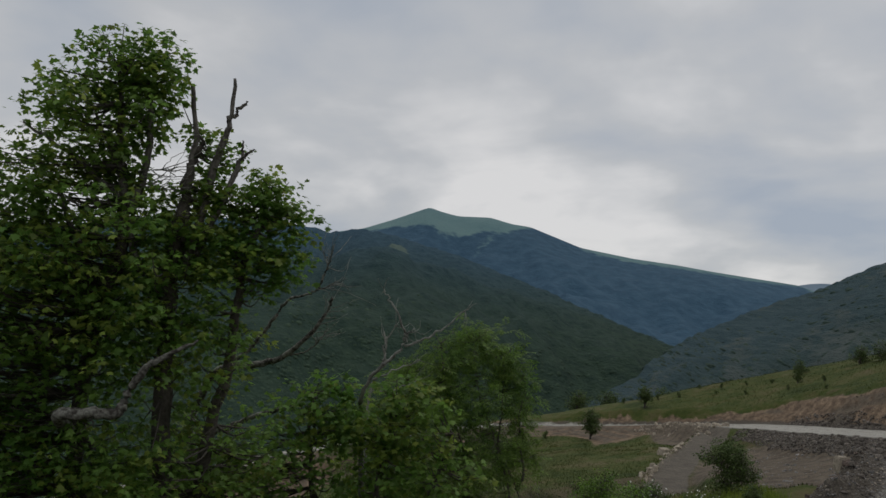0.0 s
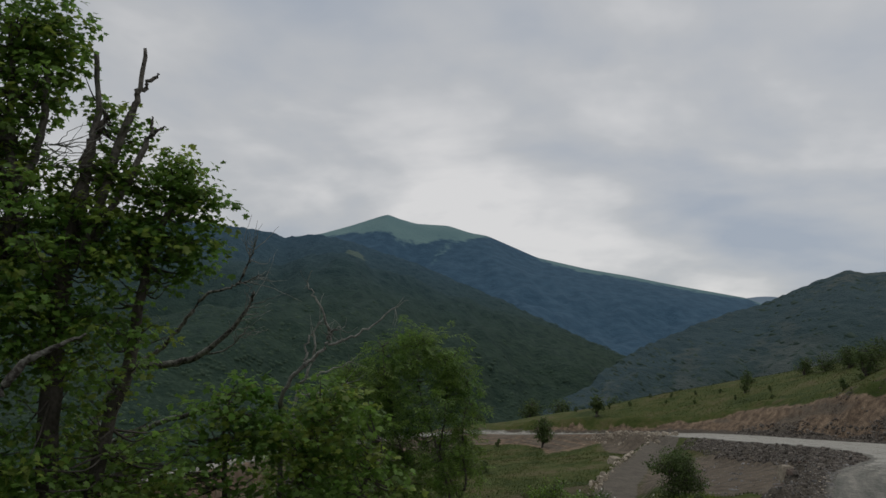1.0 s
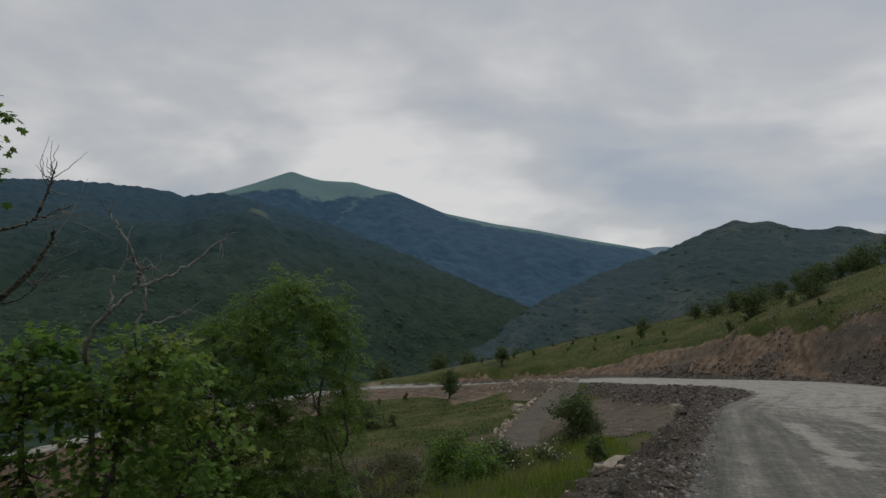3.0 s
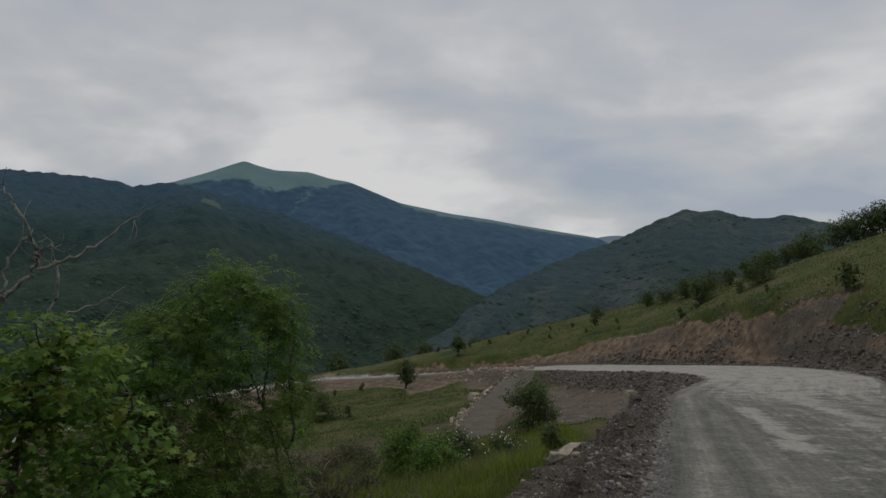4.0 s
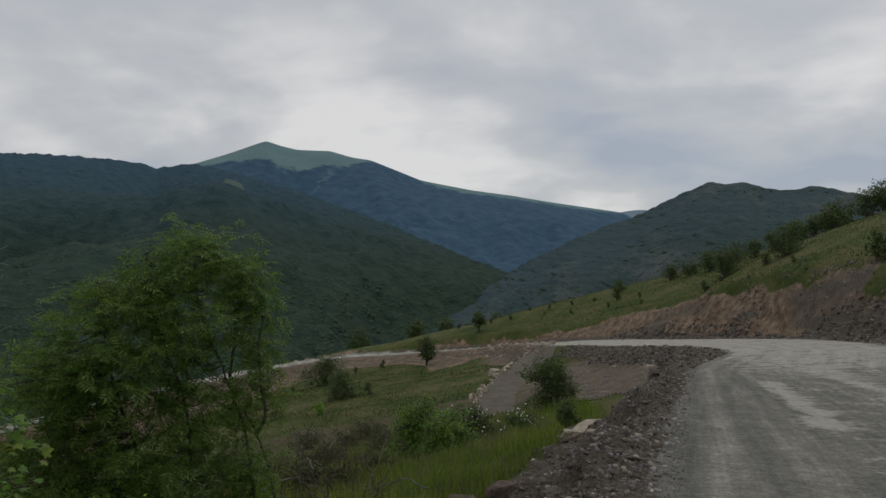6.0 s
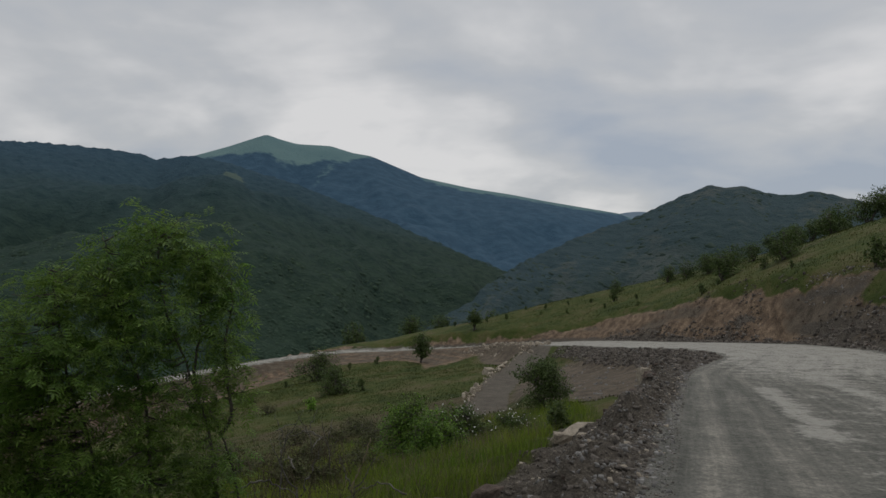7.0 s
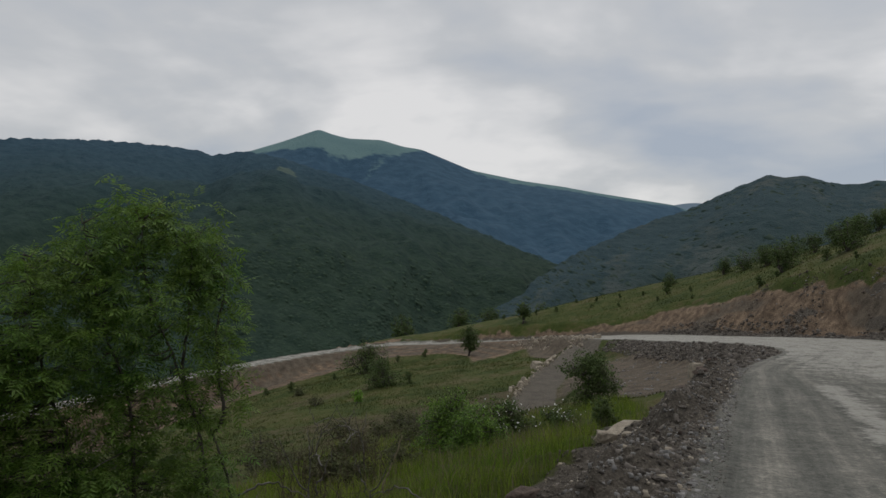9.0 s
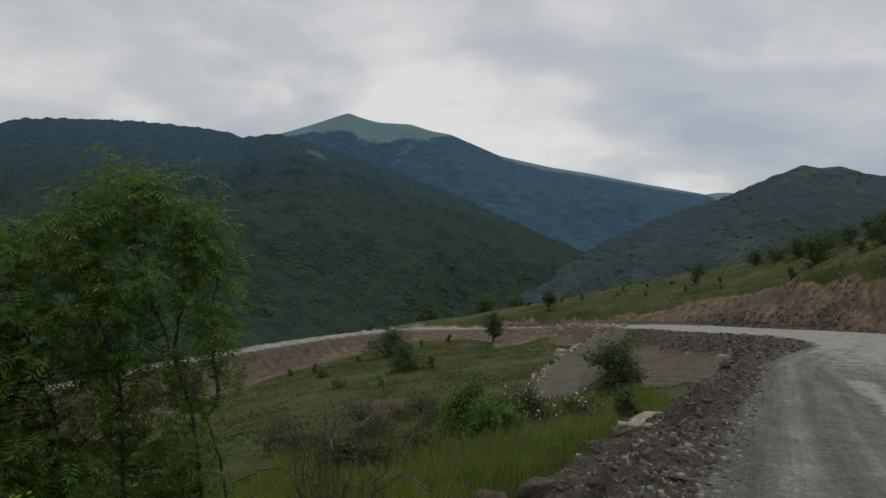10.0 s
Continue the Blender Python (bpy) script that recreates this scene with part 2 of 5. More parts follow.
BARK = mat("grey_bark", (0.05, 0.044, 0.038), (0.14, 0.125, 0.11), 9.0, 0.95, 0.8, 6)
PALE_WOOD = mat("pale_dead_wood", (0.11, 0.11, 0.1), (0.36, 0.36, 0.325), 13.0, 0.9, 0.8, 6)
DEAD = mat("dead_wood", (0.06, 0.055, 0.05), (0.2, 0.185, 0.165), 11.0, 0.9, 0.8, 6)
LICHEN = mat("lichened_bark", (0.045, 0.04, 0.035), (0.24, 0.24, 0.21), 14.0, 0.95, 0.8, 4, spread=(0.42, 0.6))
LEAF = mat("maple_leaf", (0.092, 0.2, 0.034), (0.18, 0.285, 0.06), 1.6, 0.5, 0, 8, island=0.4, thin=0.55, spec=0.3)
LEAF_YELLOW = mat("yellowed_maple_leaf", (0.15, 0.24, 0.038), (0.26, 0.32, 0.065), 1.6, 0.5, 0, 8, island=0.4, thin=0.52, spec=0.3)
ASH = mat("ash_leaf", (0.082, 0.178, 0.026), (0.18, 0.262, 0.055), 1.6, 0.5, 0, 8, island=0.42, thin=0.52, spec=0.3)
LEAFY = mat("leafy_bush_leaf", (0.064, 0.148, 0.02), (0.17, 0.268, 0.044), 1.6, 0.45, 0, 8, island=0.55, thin=0.45)
BUSH = mat("bush_leaf", (0.052, 0.092, 0.026), (0.11, 0.15, 0.046), 1.2, 0.7, 0, 8, island=0.4, thin=0.3)
BUSH_BRIGHT = mat("fresh_bush_leaf", (0.12, 0.27, 0.026), (0.23, 0.38, 0.05), 1.2, 0.7, 0, 8, island=0.35, thin=0.35)
FLOWER = mat("white_blossom", (0.6, 0.6, 0.55), (0.75, 0.75, 0.7), 20, 0.8, 0)
GRASS = mat("grass_blade", (0.09, 0.165, 0.018), (0.235, 0.275, 0.042), 0.35, 0.8, 0, 6, island=0.35, thin=0.35)
SCRUB_LEAF = mat("scrub_leaf", (0.06, 0.078, 0.032), (0.125, 0.125, 0.058), 1.2, 0.8, 0, 8, island=0.4, thin=0.3)
ROUGH_GRASS = mat("rough_grass", (0.03, 0.043, 0.009), (0.128, 0.13, 0.03), 0.11, 0.85, 0, 10, third=(0.052, 0.066, 0.014), island=0.3, thin=0.3)
STRAW = mat("dry_stem", (0.12, 0.1, 0.06), (0.24, 0.2, 0.13), 2, 0.9, 0, 6, island=0.3)
STONE_DARK = mat("dark_basalt_rubble", (0.052, 0.044, 0.038), (0.19, 0.168, 0.145), 6, 0.95, 0.5, 5, island=0.55)
STONE_PALE = mat("pale_limestone", (0.2, 0.17, 0.13), (0.48, 0.42, 0.335), 5, 0.92, 0.6, 5, island=0.3)
STONE_GREY = mat("grey_stone_chip", (0.13, 0.125, 0.12), (0.3, 0.29, 0.275), 6, 0.95, 0.5, 5, island=0.4)
STONE_BROWN = mat("brown_earth_clod", (0.06, 0.045, 0.037), (0.16, 0.122, 0.1), 5, 0.95, 0.7, 5, island=0.3)

# ---- shaping helpers ----


def value_noise(x, y, seed=0):
    xi, yi = np.floor(x).astype(np.int64), np.floor(y).astype(np.int64)
    u, v = x - xi, y - yi
    u, v = u * u * (3 - 2 * u), v * v * (3 - 2 * v)

    def h(i, j):
        n = (i * 374761393 + j * 668265263 + seed * 1442695041) & 0xFFFFFFFF
        n = ((n ^ (n >> 13)) * 1274126177) & 0xFFFFFFFF
        return ((n ^ (n >> 16)) & 0xFFFF) / 65535.0

    return (h(xi, yi) * (1 - u) + h(xi + 1, yi) * u) * (1 - v) + (h(xi, yi + 1) * (1 - u) + h(xi + 1, yi + 1) * u) * v - 0.5


def fbm(x, y, octaves=5, seed=0, gain=0.5):
    total, amp = 0.0, 1.0
    for k in range(octaves):
        total = total + amp * value_noise(x * 2 ** k + 17.3 * k, y * 2 ** k - 9.1 * k, seed + k)
        amp *= gain
    return total


def smooth(a, b, x):
    t = np.clip((x - a) / (b - a), 0, 1)
    return t * t * (3 - 2 * t)


def mesh_from(name, verts, faces, material, shade=False):
    me = bpy.data.meshes.new(name)
    verts, faces = np.asarray(verts, dtype=np.float32), np.asarray(faces, dtype=np.int32)
    k = faces.shape[1]
    me.vertices.add(len(verts))
    me.vertices.foreach_set("co", verts.ravel())
    me.loops.add(faces.size)
    me.loops.foreach_set("vertex_index", faces.ravel())
    me.polygons.add(len(faces))
    me.polygons.foreach_set("loop_start", np.arange(0, faces.size, k, dtype=np.int32))
    me.polygons.foreach_set("loop_total", np.full(len(faces), k, dtype=np.int32))
    if shade:
        me.polygons.foreach_set("use_smooth", np.ones(len(faces), dtype=bool))
    me.update(calc_edges=True)
    if material:
        me.materials.append(material)
    return me


def part(name, me, parent, label=""):
    ob = new(name, me)
    ob.parent = parent
    return tagged(ob, label)


def grid_faces(rows, cols):
    i = np.arange((rows - 1) * (cols - 1))
    a = i // (cols - 1) * cols + i % (cols - 1)
    return np.stack([a, a + 1, a + cols + 1, a + cols], 1)


# ---- the plan of the ground ----
# centre line of the gravel road: x, y, height
ROAD = np.array([(-7.4, -31.0, 2.6), (-3.0, -17.0, 1.5), (1.5, -6.2, 0.5), (4.8, 3.5, 0.0), (8.5, 14.6, -0.75), (12.5, 25.8, -1.65), (16.9, 34.5, -1.85),
                 (17.7, 44.0, -2.4), (16.2, 58.0, -3.65), (13.0, 73.0, -5.05), (8.0, 84.0, -6.25), (1.5, 91.5, -7.6), (-6.0, 95.5, -8.5), (-15.0, 95.0, -9.0),
                 (-25.0, 88.0, -9.9), (-34.0, 77.0, -11.0), (-43.0, 66.0, -12.6), (-56.0, 50.0, -15.0)])
# centre line of the old track below it
TRACK = np.array([(9.6, 73.5, -5.3), (8.7, 71.2, -5.41), (6.3, 63.0, -5.95), (4.6, 57.7, -6.2), (3.0, 51.0, -6.47), (2.0, 44.2, -6.74), (0.9, 37.0, -7.05)])
# heights of the natural hillside
NEAR_SIDE = [(-4, -1, -1.3), (-7, 6, -3.2), (-1.6, 5, -1.7), (0.2, 9.3, -1.75), (-0.9, 11.5, -2.3), (-2.4, 14.3, -2.9), (2.0, 14.3, -1.95), (2.9, 17.4, -2.05), (3.4, 22, -3.1), (-1.3, 26.8, -4.9), (2.6, 32, -4.5), (5.6, 43, -5.3), (9.5, 37, -4.1), (0.6, 45, -6.3),
             (-10, 18, -5.0), (-18, 30, -8.5), (-14, 0, -5.5), (-22, -20, -6), (-8, -30, 0)]
HUMP = [(3.0, 66, -7.0), (7, 69, -6.6), (11.9, 47, -4.3), (10.3, 57, -5.3), (-3.4, 87, -8.6), (-14.3, 79.4, -10.1), (-5, 62, -8.2), (-12, 50, -9.2), (-22, 66, -11.6), (-28, 45, -13.5), (-5, 45, -7.6), (-35, 20, -15)]
UPHILL = [(23.0, 44, 1.3), (19.7, 78, -2.2), (21.5, 99, -1.0), (27, 74, 1.4), (26.0, 56, 2.2), (31, 52, 4.2), (36, 40, 6.0), (30, 20, 5.2), (22, 4, 4.2), (16, -10, 4.0), (9, -25, 4.5), (55, 20, 14)]
CREST = [(22, 108, -0.9), (13, 111, -3.3), (4, 111, -5.9), (-3, 108, -7.1), (-20, 108, -11), (32, 104, 1.9), (44, 98, 5.4), (62, 70, 12.9), (41, 66, 8.0)]
BEYOND = [(5, 160, -34), (40, 175, -22), (90, 160, 8), (-40, 150, -48), (-70, 90, -34), (-80, 30, -34), (-60, -40, -22), (120, 60, 32), (60, -60, 22), (0, -80, 6)]
KNOTS = np.array(NEAR_SIDE + HUMP + UPHILL + CREST + BEYOND, dtype=float)


def kernel(d):
    return d * d * np.log(d + 1e-6)


def solve_spline(knots):
    n = len(knots)
    d = np.linalg.norm(knots[:, None, :2] - knots[None, :, :2], axis=2)
    a = np.zeros((n + 3, n + 3))
    a[:n, :n] = kernel(d) + np.eye(n) * 0.3
    a[:n, n], a[:n, n + 1:] = 1, knots[:, :2]
    a[n:, :n] = a[:n, n:].T
    return np.linalg.solve(a, np.concatenate([knots[:, 2], np.zeros(3)]))


SPLINE = solve_spline(KNOTS)


def hillside(x, y):
    z = SPLINE[-3] + SPLINE[-2] * x + SPLINE[-1] * y
    for w, k in zip(SPLINE, KNOTS):
        z = z + w * kernel(np.hypot(x - k[0], y - k[1]))
    return z


def smooth_line(pts, n=12):
    """A line through the given places, rounded (Catmull-Rom)."""
    p = np.vstack([2 * pts[0] - pts[1], pts, 2 * pts[-1] - pts[-2]])
    out = []
    for i in range(1, len(p) - 2):
        for t in np.linspace(0, 1, n, endpoint=False):
            out.append(0.5 * (2 * p[i] + (p[i + 1] - p[i - 1]) * t + (2 * p[i - 1] - 5 * p[i] + 4 * p[i + 1] - p[i + 2]) * t * t
                              + (3 * p[i] - p[i - 1] - 3 * p[i + 1] + p[i + 2]) * t ** 3))
    return np.array(out + [pts[-1]])


ROAD_LINE, TRACK_LINE = smooth_line(ROAD), smooth_line(TRACK)


def beside(line, x, y):
    """Signed distance from a line (right of it is positive), its height there, and how far along it."""
    best = np.full(x.shape, 1e9)
    side, height, along = np.zeros(x.shape), np.zeros(x.shape), np.zeros(x.shape)
    run = 0.0
    for a, b in zip(line[:-1], line[1:]):
        dx, dy = b[0] - a[0], b[1] - a[1]
        ln = math.hypot(dx, dy)
        t = np.clip(((x - a[0]) * dx + (y - a[1]) * dy) / (ln * ln), 0, 1)
        ox, oy = x - a[0] - t * dx, y - a[1] - t * dy
        d = np.hypot(ox, oy)
        hit = d < best
        best = np.where(hit, d, best)
        side = np.where(hit, np.where(ox * dy - oy * dx > 0, d, -d), side)
        height = np.where(hit, a[2] + t * (b[2] - a[2]), height)
        along = np.where(hit, run + t * ln, along)
        run += ln
    return side, height, along


HALF = 4.0


def terrain(x, y, masks=False):
    x, y = np.asarray(x, dtype=float), np.asarray(y, dtype=float)
    r = np.hypot(x, y)
    inside = r < 230
    z = np.full(x.shape, 0.0)
    cx, cy = np.where(inside, x, x / np.maximum(r, 1) * 230), np.where(inside, y, y / np.maximum(r, 1) * 230)
    base = np.maximum(hillside(cx, cy), -70)
    base = np.where(inside, base, base + (-70 - base) * smooth(230, 600, r))
    base = base + 0.35 * fbm(x / 9, y / 9, 4, 3) * smooth(6, 25, r) + 0.12 * fbm(x / 1.7, y / 1.7, 4, 8)
    d, rz, along = beside(ROAD_LINE, x, y)
    d = d * (1 + 1.7 * smooth(114, 136, along))  # the lower leg is narrower
    wob = 0.5 * fbm(x / 3.1, y / 3.1, 3, 21) * (1 - 0.75 * smooth(114, 128, along))
    ragged = 1.5 * fbm(along / 6.0, along * 0.0, 3, 23)
    left = smooth(HALF - 0.1 - 0.5 * smooth(64, 70, along) * (1 - smooth(105, 112, along)), HALF + 2.3 + 6 * smooth(118, 134, along), -d + wob * 0.8)
    wider = 1.3 * np.exp(-((along - 69) / 6) ** 2) + 1.2 * np.exp(-((along - 85) / 3.5) ** 2)  # the cut stands back from the road here and there
    right = smooth(HALF, HALF + 4.2 - wider * 0.4, d - wider + wob * 0.9 + ragged * 0.4)
    keep = np.where(d < 0, left, right)
    rz = rz + 0.05 * smooth(52, 68, along) * (1 - smooth(108, 122, along)) * np.clip(d, -5, 6)  # the bend is banked
    road_z = rz + 0.05 * fbm(x / 2.3, y / 2.3, 3, 5) + 0.015 * fbm(x / 0.3, y / 0.3, 3, 6)
    z = road_z * (1 - keep) + base * keep
    # loose rubble pushed to the outer edge, and rough ground in the cut
    berm = np.exp(-((-d - HALF - 0.7 + wob * 0.5) / 0.6) ** 2) * (1 - smooth(58, 70, along))
    z = z + berm * (0.2 + 0.55 * fbm(x / 0.9, y / 0.9, 4, 13) + 0.2 * fbm(x / 0.22, y / 0.22, 3, 14))
    rough = smooth(HALF + 0.2, HALF + 1.2, np.abs(d)) * (1 - smooth(HALF + 4, HALF + 7, np.abs(d))) * np.where(d < 0, 1 - 0.85 * smooth(58, 66, along), 1.0)
    z = z + rough * np.where(d < 0, 0.5 * fbm(x / 1.6, y / 1.6, 5, 30) + 0.25 * fbm(x / 0.5, y / 0.5, 3, 31), 0.65 * fbm(along / 7, d / 1.4, 4, 30) + 0.6 * np.abs(fbm(along / 2.2, d / 0.7, 4, 31)))
    td, tz, ta = beside(TRACK_LINE, x, y)
    tk = smooth(1.2, 2.6, np.abs(td))
    on_track = (1 - tk) * smooth(HALF + 1, HALF + 3, np.abs(d))
    z = z * (1 - on_track) + tz * on_track
    if not masks:
        return z
    tall = np.interp(along, [28, 60, 82, 87, 95, 103, 110, 117, 123, 130], [4.5, 5.0, 4.9, 4.2, 3.5, 3.3, 2.5, 1.5, 1.0, 0.5]) + ragged * 0.5 + 1.2 * fbm(x / 3.0, y / 3.0, 3, 61)
    patch = smooth(66, 71, along) * (1 - smooth(77.5, 80, along + wob * 2)) * smooth(6.1, 6.9, d + wob)
    dist_soil = (1 - 1.2 * np.clip(patch, 0, 0.83)) * (1 - smooth(-0.35, 0.35, z - rz - tall)) * (d > HALF - 0.3) * (1 - smooth(HALF + 6.0, HALF + 7.5, d)) * (along > 20)
    junction = np.exp(-(((x - 5.8) * 0.853 - (y - 78.2) * 0.522) / 1.3) ** 2 - (((x - 5.8) * 0.522 + (y - 78.2) * 0.853) / 5.0) ** 4)
    lower = smooth(118, 128, along) * (d < -HALF + 0.6) * (1 - smooth(HALF + 14, HALF + 20, -d + wob * 2))
    heap = smooth(108, 112, along) * (1 - smooth(124, 130, along)) * smooth(2.6, 3.6, -d) * (1 - smooth(6.5, 9.0, -d + wob * 3))
    upper_left = (d < -HALF + 0.5) * (along < 100)
    m = {
        "gravel": (1 - smooth(HALF - 0.5, HALF + 0.3, np.where(d > 0, d - wider, -d) + wob * 0.6)),
        "lane": d,
        "run": along,
        "rubble": upper_left * (1 - smooth(HALF + 2.3 - 1.2 * smooth(58, 68, along), HALF + 3.3 - 1.6 * smooth(58, 68, along), -d + wob * 1.4)) + 0.8 * (d > HALF - 0.4) * (1 - smooth(HALF + 0.5, HALF + 1.6, d + wob)) * (along > 28) + dist_soil * smooth(0.1, 0.4, fbm(along / 4, (z - rz) / 1.1, 4, 95)) * 0.75 * (1 - smooth(96, 104, along)),
        "soil": np.maximum.reduce([dist_soil, lower, junction * 0.6]),
        "brown": np.maximum.reduce([heap * 0.9, np.exp(-(((x - 9.0) / 5.2) ** 2 + ((y - 47) / 13.0) ** 2) ** 2) * 1.2, np.maximum(dist_soil * (0.2 + 0.75 * (1 - smooth(76, 94, along)) + 1.1 * fbm(along / 5, (z - rz) / 1.3, 4, 90)), lower * (0.52 + 0.6 * fbm(along / 8, d / 0.8, 4, 92)))]),
        "track": 1 - smooth(0.9, 1.6, np.abs(td) + wob * 0.7),
        "dry": np.clip(np.exp(-(((x + 4) / 9) ** 2 + ((y - 42) / 11.0) ** 2)) * 0.8 + 0.5 * smooth(0.1, 0.5, fbm((x + 0.4 * y) / 7, (y - 0.4 * x) / 7, 4, 83)) * (y > 30), 0, 1),
        "pale": (np.exp(-((d + 1.75 + wob * 0.5) / 0.32) ** 2) * smooth(40, 43, along) * (1 - smooth(50, 54, along)) + 0.6 * np.exp(-((d - 0.4 + wob * 0.5) / 0.45) ** 2) * smooth(38, 42, along) * (1 - smooth(58, 66, along))) * 0.34 + 0.36 * smooth(-3.3, -1.5, d) * (d < 3.8) * (1 - smooth(56, 70, along)) + smooth(54, 70, along) * (np.abs(d) < 3.6) * (0.62 - 0.1 * smooth(105, 120, along)),
    }
    return z, m


def height(x, y):
    return float(terrain(np.array([x]), np.array([y]))[0])


# ---- ground sheet, from the road's edge to the horizon ----
az = np.concatenate([np.arange(-180, -60, 4.0), np.arange(-60, -46, 2.0), np.arange(-46, 37, 0.21), np.arange(37, 179, 3.0), [180.0]])
rr = np.concatenate([[0.05, 0.6], np.geomspace(1.2, 5.0, 40, endpoint=False), np.geomspace(5.0, 118, 460, endpoint=False), np.geomspace(118, 235, 50), np.geomspace(245, 4900, 30)])
R, A = np.meshgrid(rr, np.radians(az), indexing="ij")
gx, gy = -0.7 + R * np.sin(A), -2.5 + R * np.cos(A)
gz, masks = terrain(gx, gy, True)
me = mesh_from("ground", np.stack([gx, gy, gz], -1).reshape(-1, 3), grid_faces(*gx.shape)[:, ::-1], GROUND, True)
for key, values in masks.items():
    at = me.attributes.new(key, "FLOAT", "POINT")
    at.data.foreach_set("value", (values if key in ("lane", "run") else np.clip(values, 0, 1)).astype(np.float32).ravel())
ground = tagged(new("ground", me), "grassy hillside with grey gravel road, bare soil cut and rubble", "ground", kind="structure")


# ---- mountains ----
def ridge(name, crest, near, far, foot, material, label, seed, spurs=0.12, gap=0.2, second=None, rows=70, canopy=0.0, haze_span=None):
    """A mountain whose skyline has the given bearings and elevations (degrees), from its foot to behind its crest."""
    c = np.array(crest, dtype=float)
    a = np.arange(c[0, 0], c[-1, 0] + gap / 2, gap)
    el = np.interp(a, c[:, 0], c[:, 1])
    for _ in range(2):
        el = np.convolve(np.pad(el, 2, mode="edge"), [0.1, 0.2, 0.4, 0.2, 0.1], mode="valid")
    s = np.concatenate([np.linspace(0, 1, rows), [1.06, 1.2, 1.5]])
    S, AA = np.meshgrid(s, np.radians(a), indexing="ij")
    dist_c = np.interp(a, c[:, 0], c[:, 2]) if c.shape[1] > 2 else np.full(a.shape, far)
    rad = near + (dist_c[None] - near) * S
    top = 1.9 + dist_c * np.tan(np.radians(el))
    up = np.clip(S, 0, 1)
    z = foot + (top[None] - foot) * (0.35 * up + 0.65 * up ** 1.35)
    z = np.where(S > 1, top[None] - (S - 1) * 0.9 * dist_c[None] * 0.3, z)
    x, y = rad * np.sin(AA), rad * np.cos(AA)
    wide = dist_c[None] * spurs
    bumps = (fbm(x / (dist_c[None] * 0.16), y / (dist_c[None] * 0.3), 5, seed) * wide) * (4 * up * (1 - up)) * (S <= 1) * (1 - up ** 4)
    z = z + bumps * 0.6
    if canopy:  # rounded crowns with creases between them
        puff = np.abs(value_noise(x / 9.0, y / 9.0, seed + 1)) * 2 + np.abs(value_noise(x / 17.0, y / 17.0, seed + 2)) * 2.4 + 0.8 * fbm(x / 5.0, y / 5.0, 2, seed + 3)
        z = z + canopy * puff
    me = mesh_from(name, np.stack([x, y, z], -1).reshape(-1, 3), grid_faces(*x.shape)[:, ::-1], material, True)
    if second is not None:
        bear = np.degrees(AA)
        open_ground = second(bear, S)
        at = me.attributes.new("meadow", "FLOAT", "POINT")
        at.data.foreach_set("value", open_ground.astype(np.float32).ravel())
        # share of painted haze in the woods' colour, growing up the slope
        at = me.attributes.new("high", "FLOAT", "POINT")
        haze_mix = smooth(*haze_span, z + 30 * fbm(x / 160, y / 160, 3, 5)) if haze_span else smooth(0.2, 0.85, S + 0.12 * fbm(x / 160, y / 160, 3, 5))
        at.data.foreach_set("value", haze_mix.astype(np.float32).ravel())
    ob = tagged(new(name, me), label, "mountain", kind="structure")
    return ob, x, y, z


FAR_CREST = [(-40, 4.0), (-25, 6.6), (-21.2, 7.72), (-19.1, 8.09), (-16.7, 8.93), (-15.1, 9.56), (-14.0, 9.98), (-13.0, 9.66), (-11.7, 9.38), (-9.2, 9.36), (-7.5, 8.9), (-6.1, 8.72),
             (-4.0, 7.91), (-2.2, 7.2), (1.8, 6.42), (4.8, 6.0), (7.4, 5.52), (10.9, 4.94), (13.0, 4.59), (14.0, 4.2), (17, 3.0), (24, 0.5)]


def peak_meadow(bear, s):
    """Bare grass along the summit and the long shoulder, and a few clearings lower down."""
    edge = np.interp(bear, [-22, -17, -14, -11, -8, -6.5, -5, -3, -1, 8, 14], [0.97, 0.93, 0.89, 0.9, 0.925, 0.97, 1.04, 1.02, 0.945, 0.955, 0.98])
    m = smooth(-0.055, 0.05, s - edge + 0.03 * fbm(bear / 1.3, s * 6, 4, 37))
    spur = 0.45 * np.exp(-((bear + 8.9 - (s - 0.9) * 16) / 0.8) ** 2 - ((s - 0.86) / 0.09) ** 2)
    return np.maximum(m, spur)


ridge("backdrop_peak", FAR_CREST, 1150, 3000, -60, PEAK, "wooded mountain with a bare grassy summit, tinted blue-green for haze", 41, 0.17, 0.12, peak_meadow)
ridge("backdrop_hills", [(9, 4.0), (12, 4.4), (13.8, 4.71), (14.8, 4.74), (16, 4.5), (20, 3.5)], 3900, 4700, 100, FARTHEST, "hills closing the end of the valley, painted pale blue with haze", 47, 0.03, 0.2)
LEFT_CREST = [(-75, 5.0, 900), (-50, 6.0, 1000), (-38.5, 6.7, 1150), (-36.2, 7.53, 1200), (-32.1, 8.0, 1250), (-28, 8.13, 1300), (-24.4, 8.02, 1300), (-22.7, 7.86, 1300), (-21.8, 7.55, 1300),
              (-19.5, 7.99, 1250), (-16.7, 7.68, 1200), (-14.6, 7.07, 1180), (-11.7, 6.33, 1150), (-8.3, 5.01, 1100), (-4.8, 3.77, 1050), (-1.3, 2.29, 1000), (1.8, 1.01, 950), (5.1, -0.27, 900),
              (9, -2.2, 860), (14, -4.5, 800)]
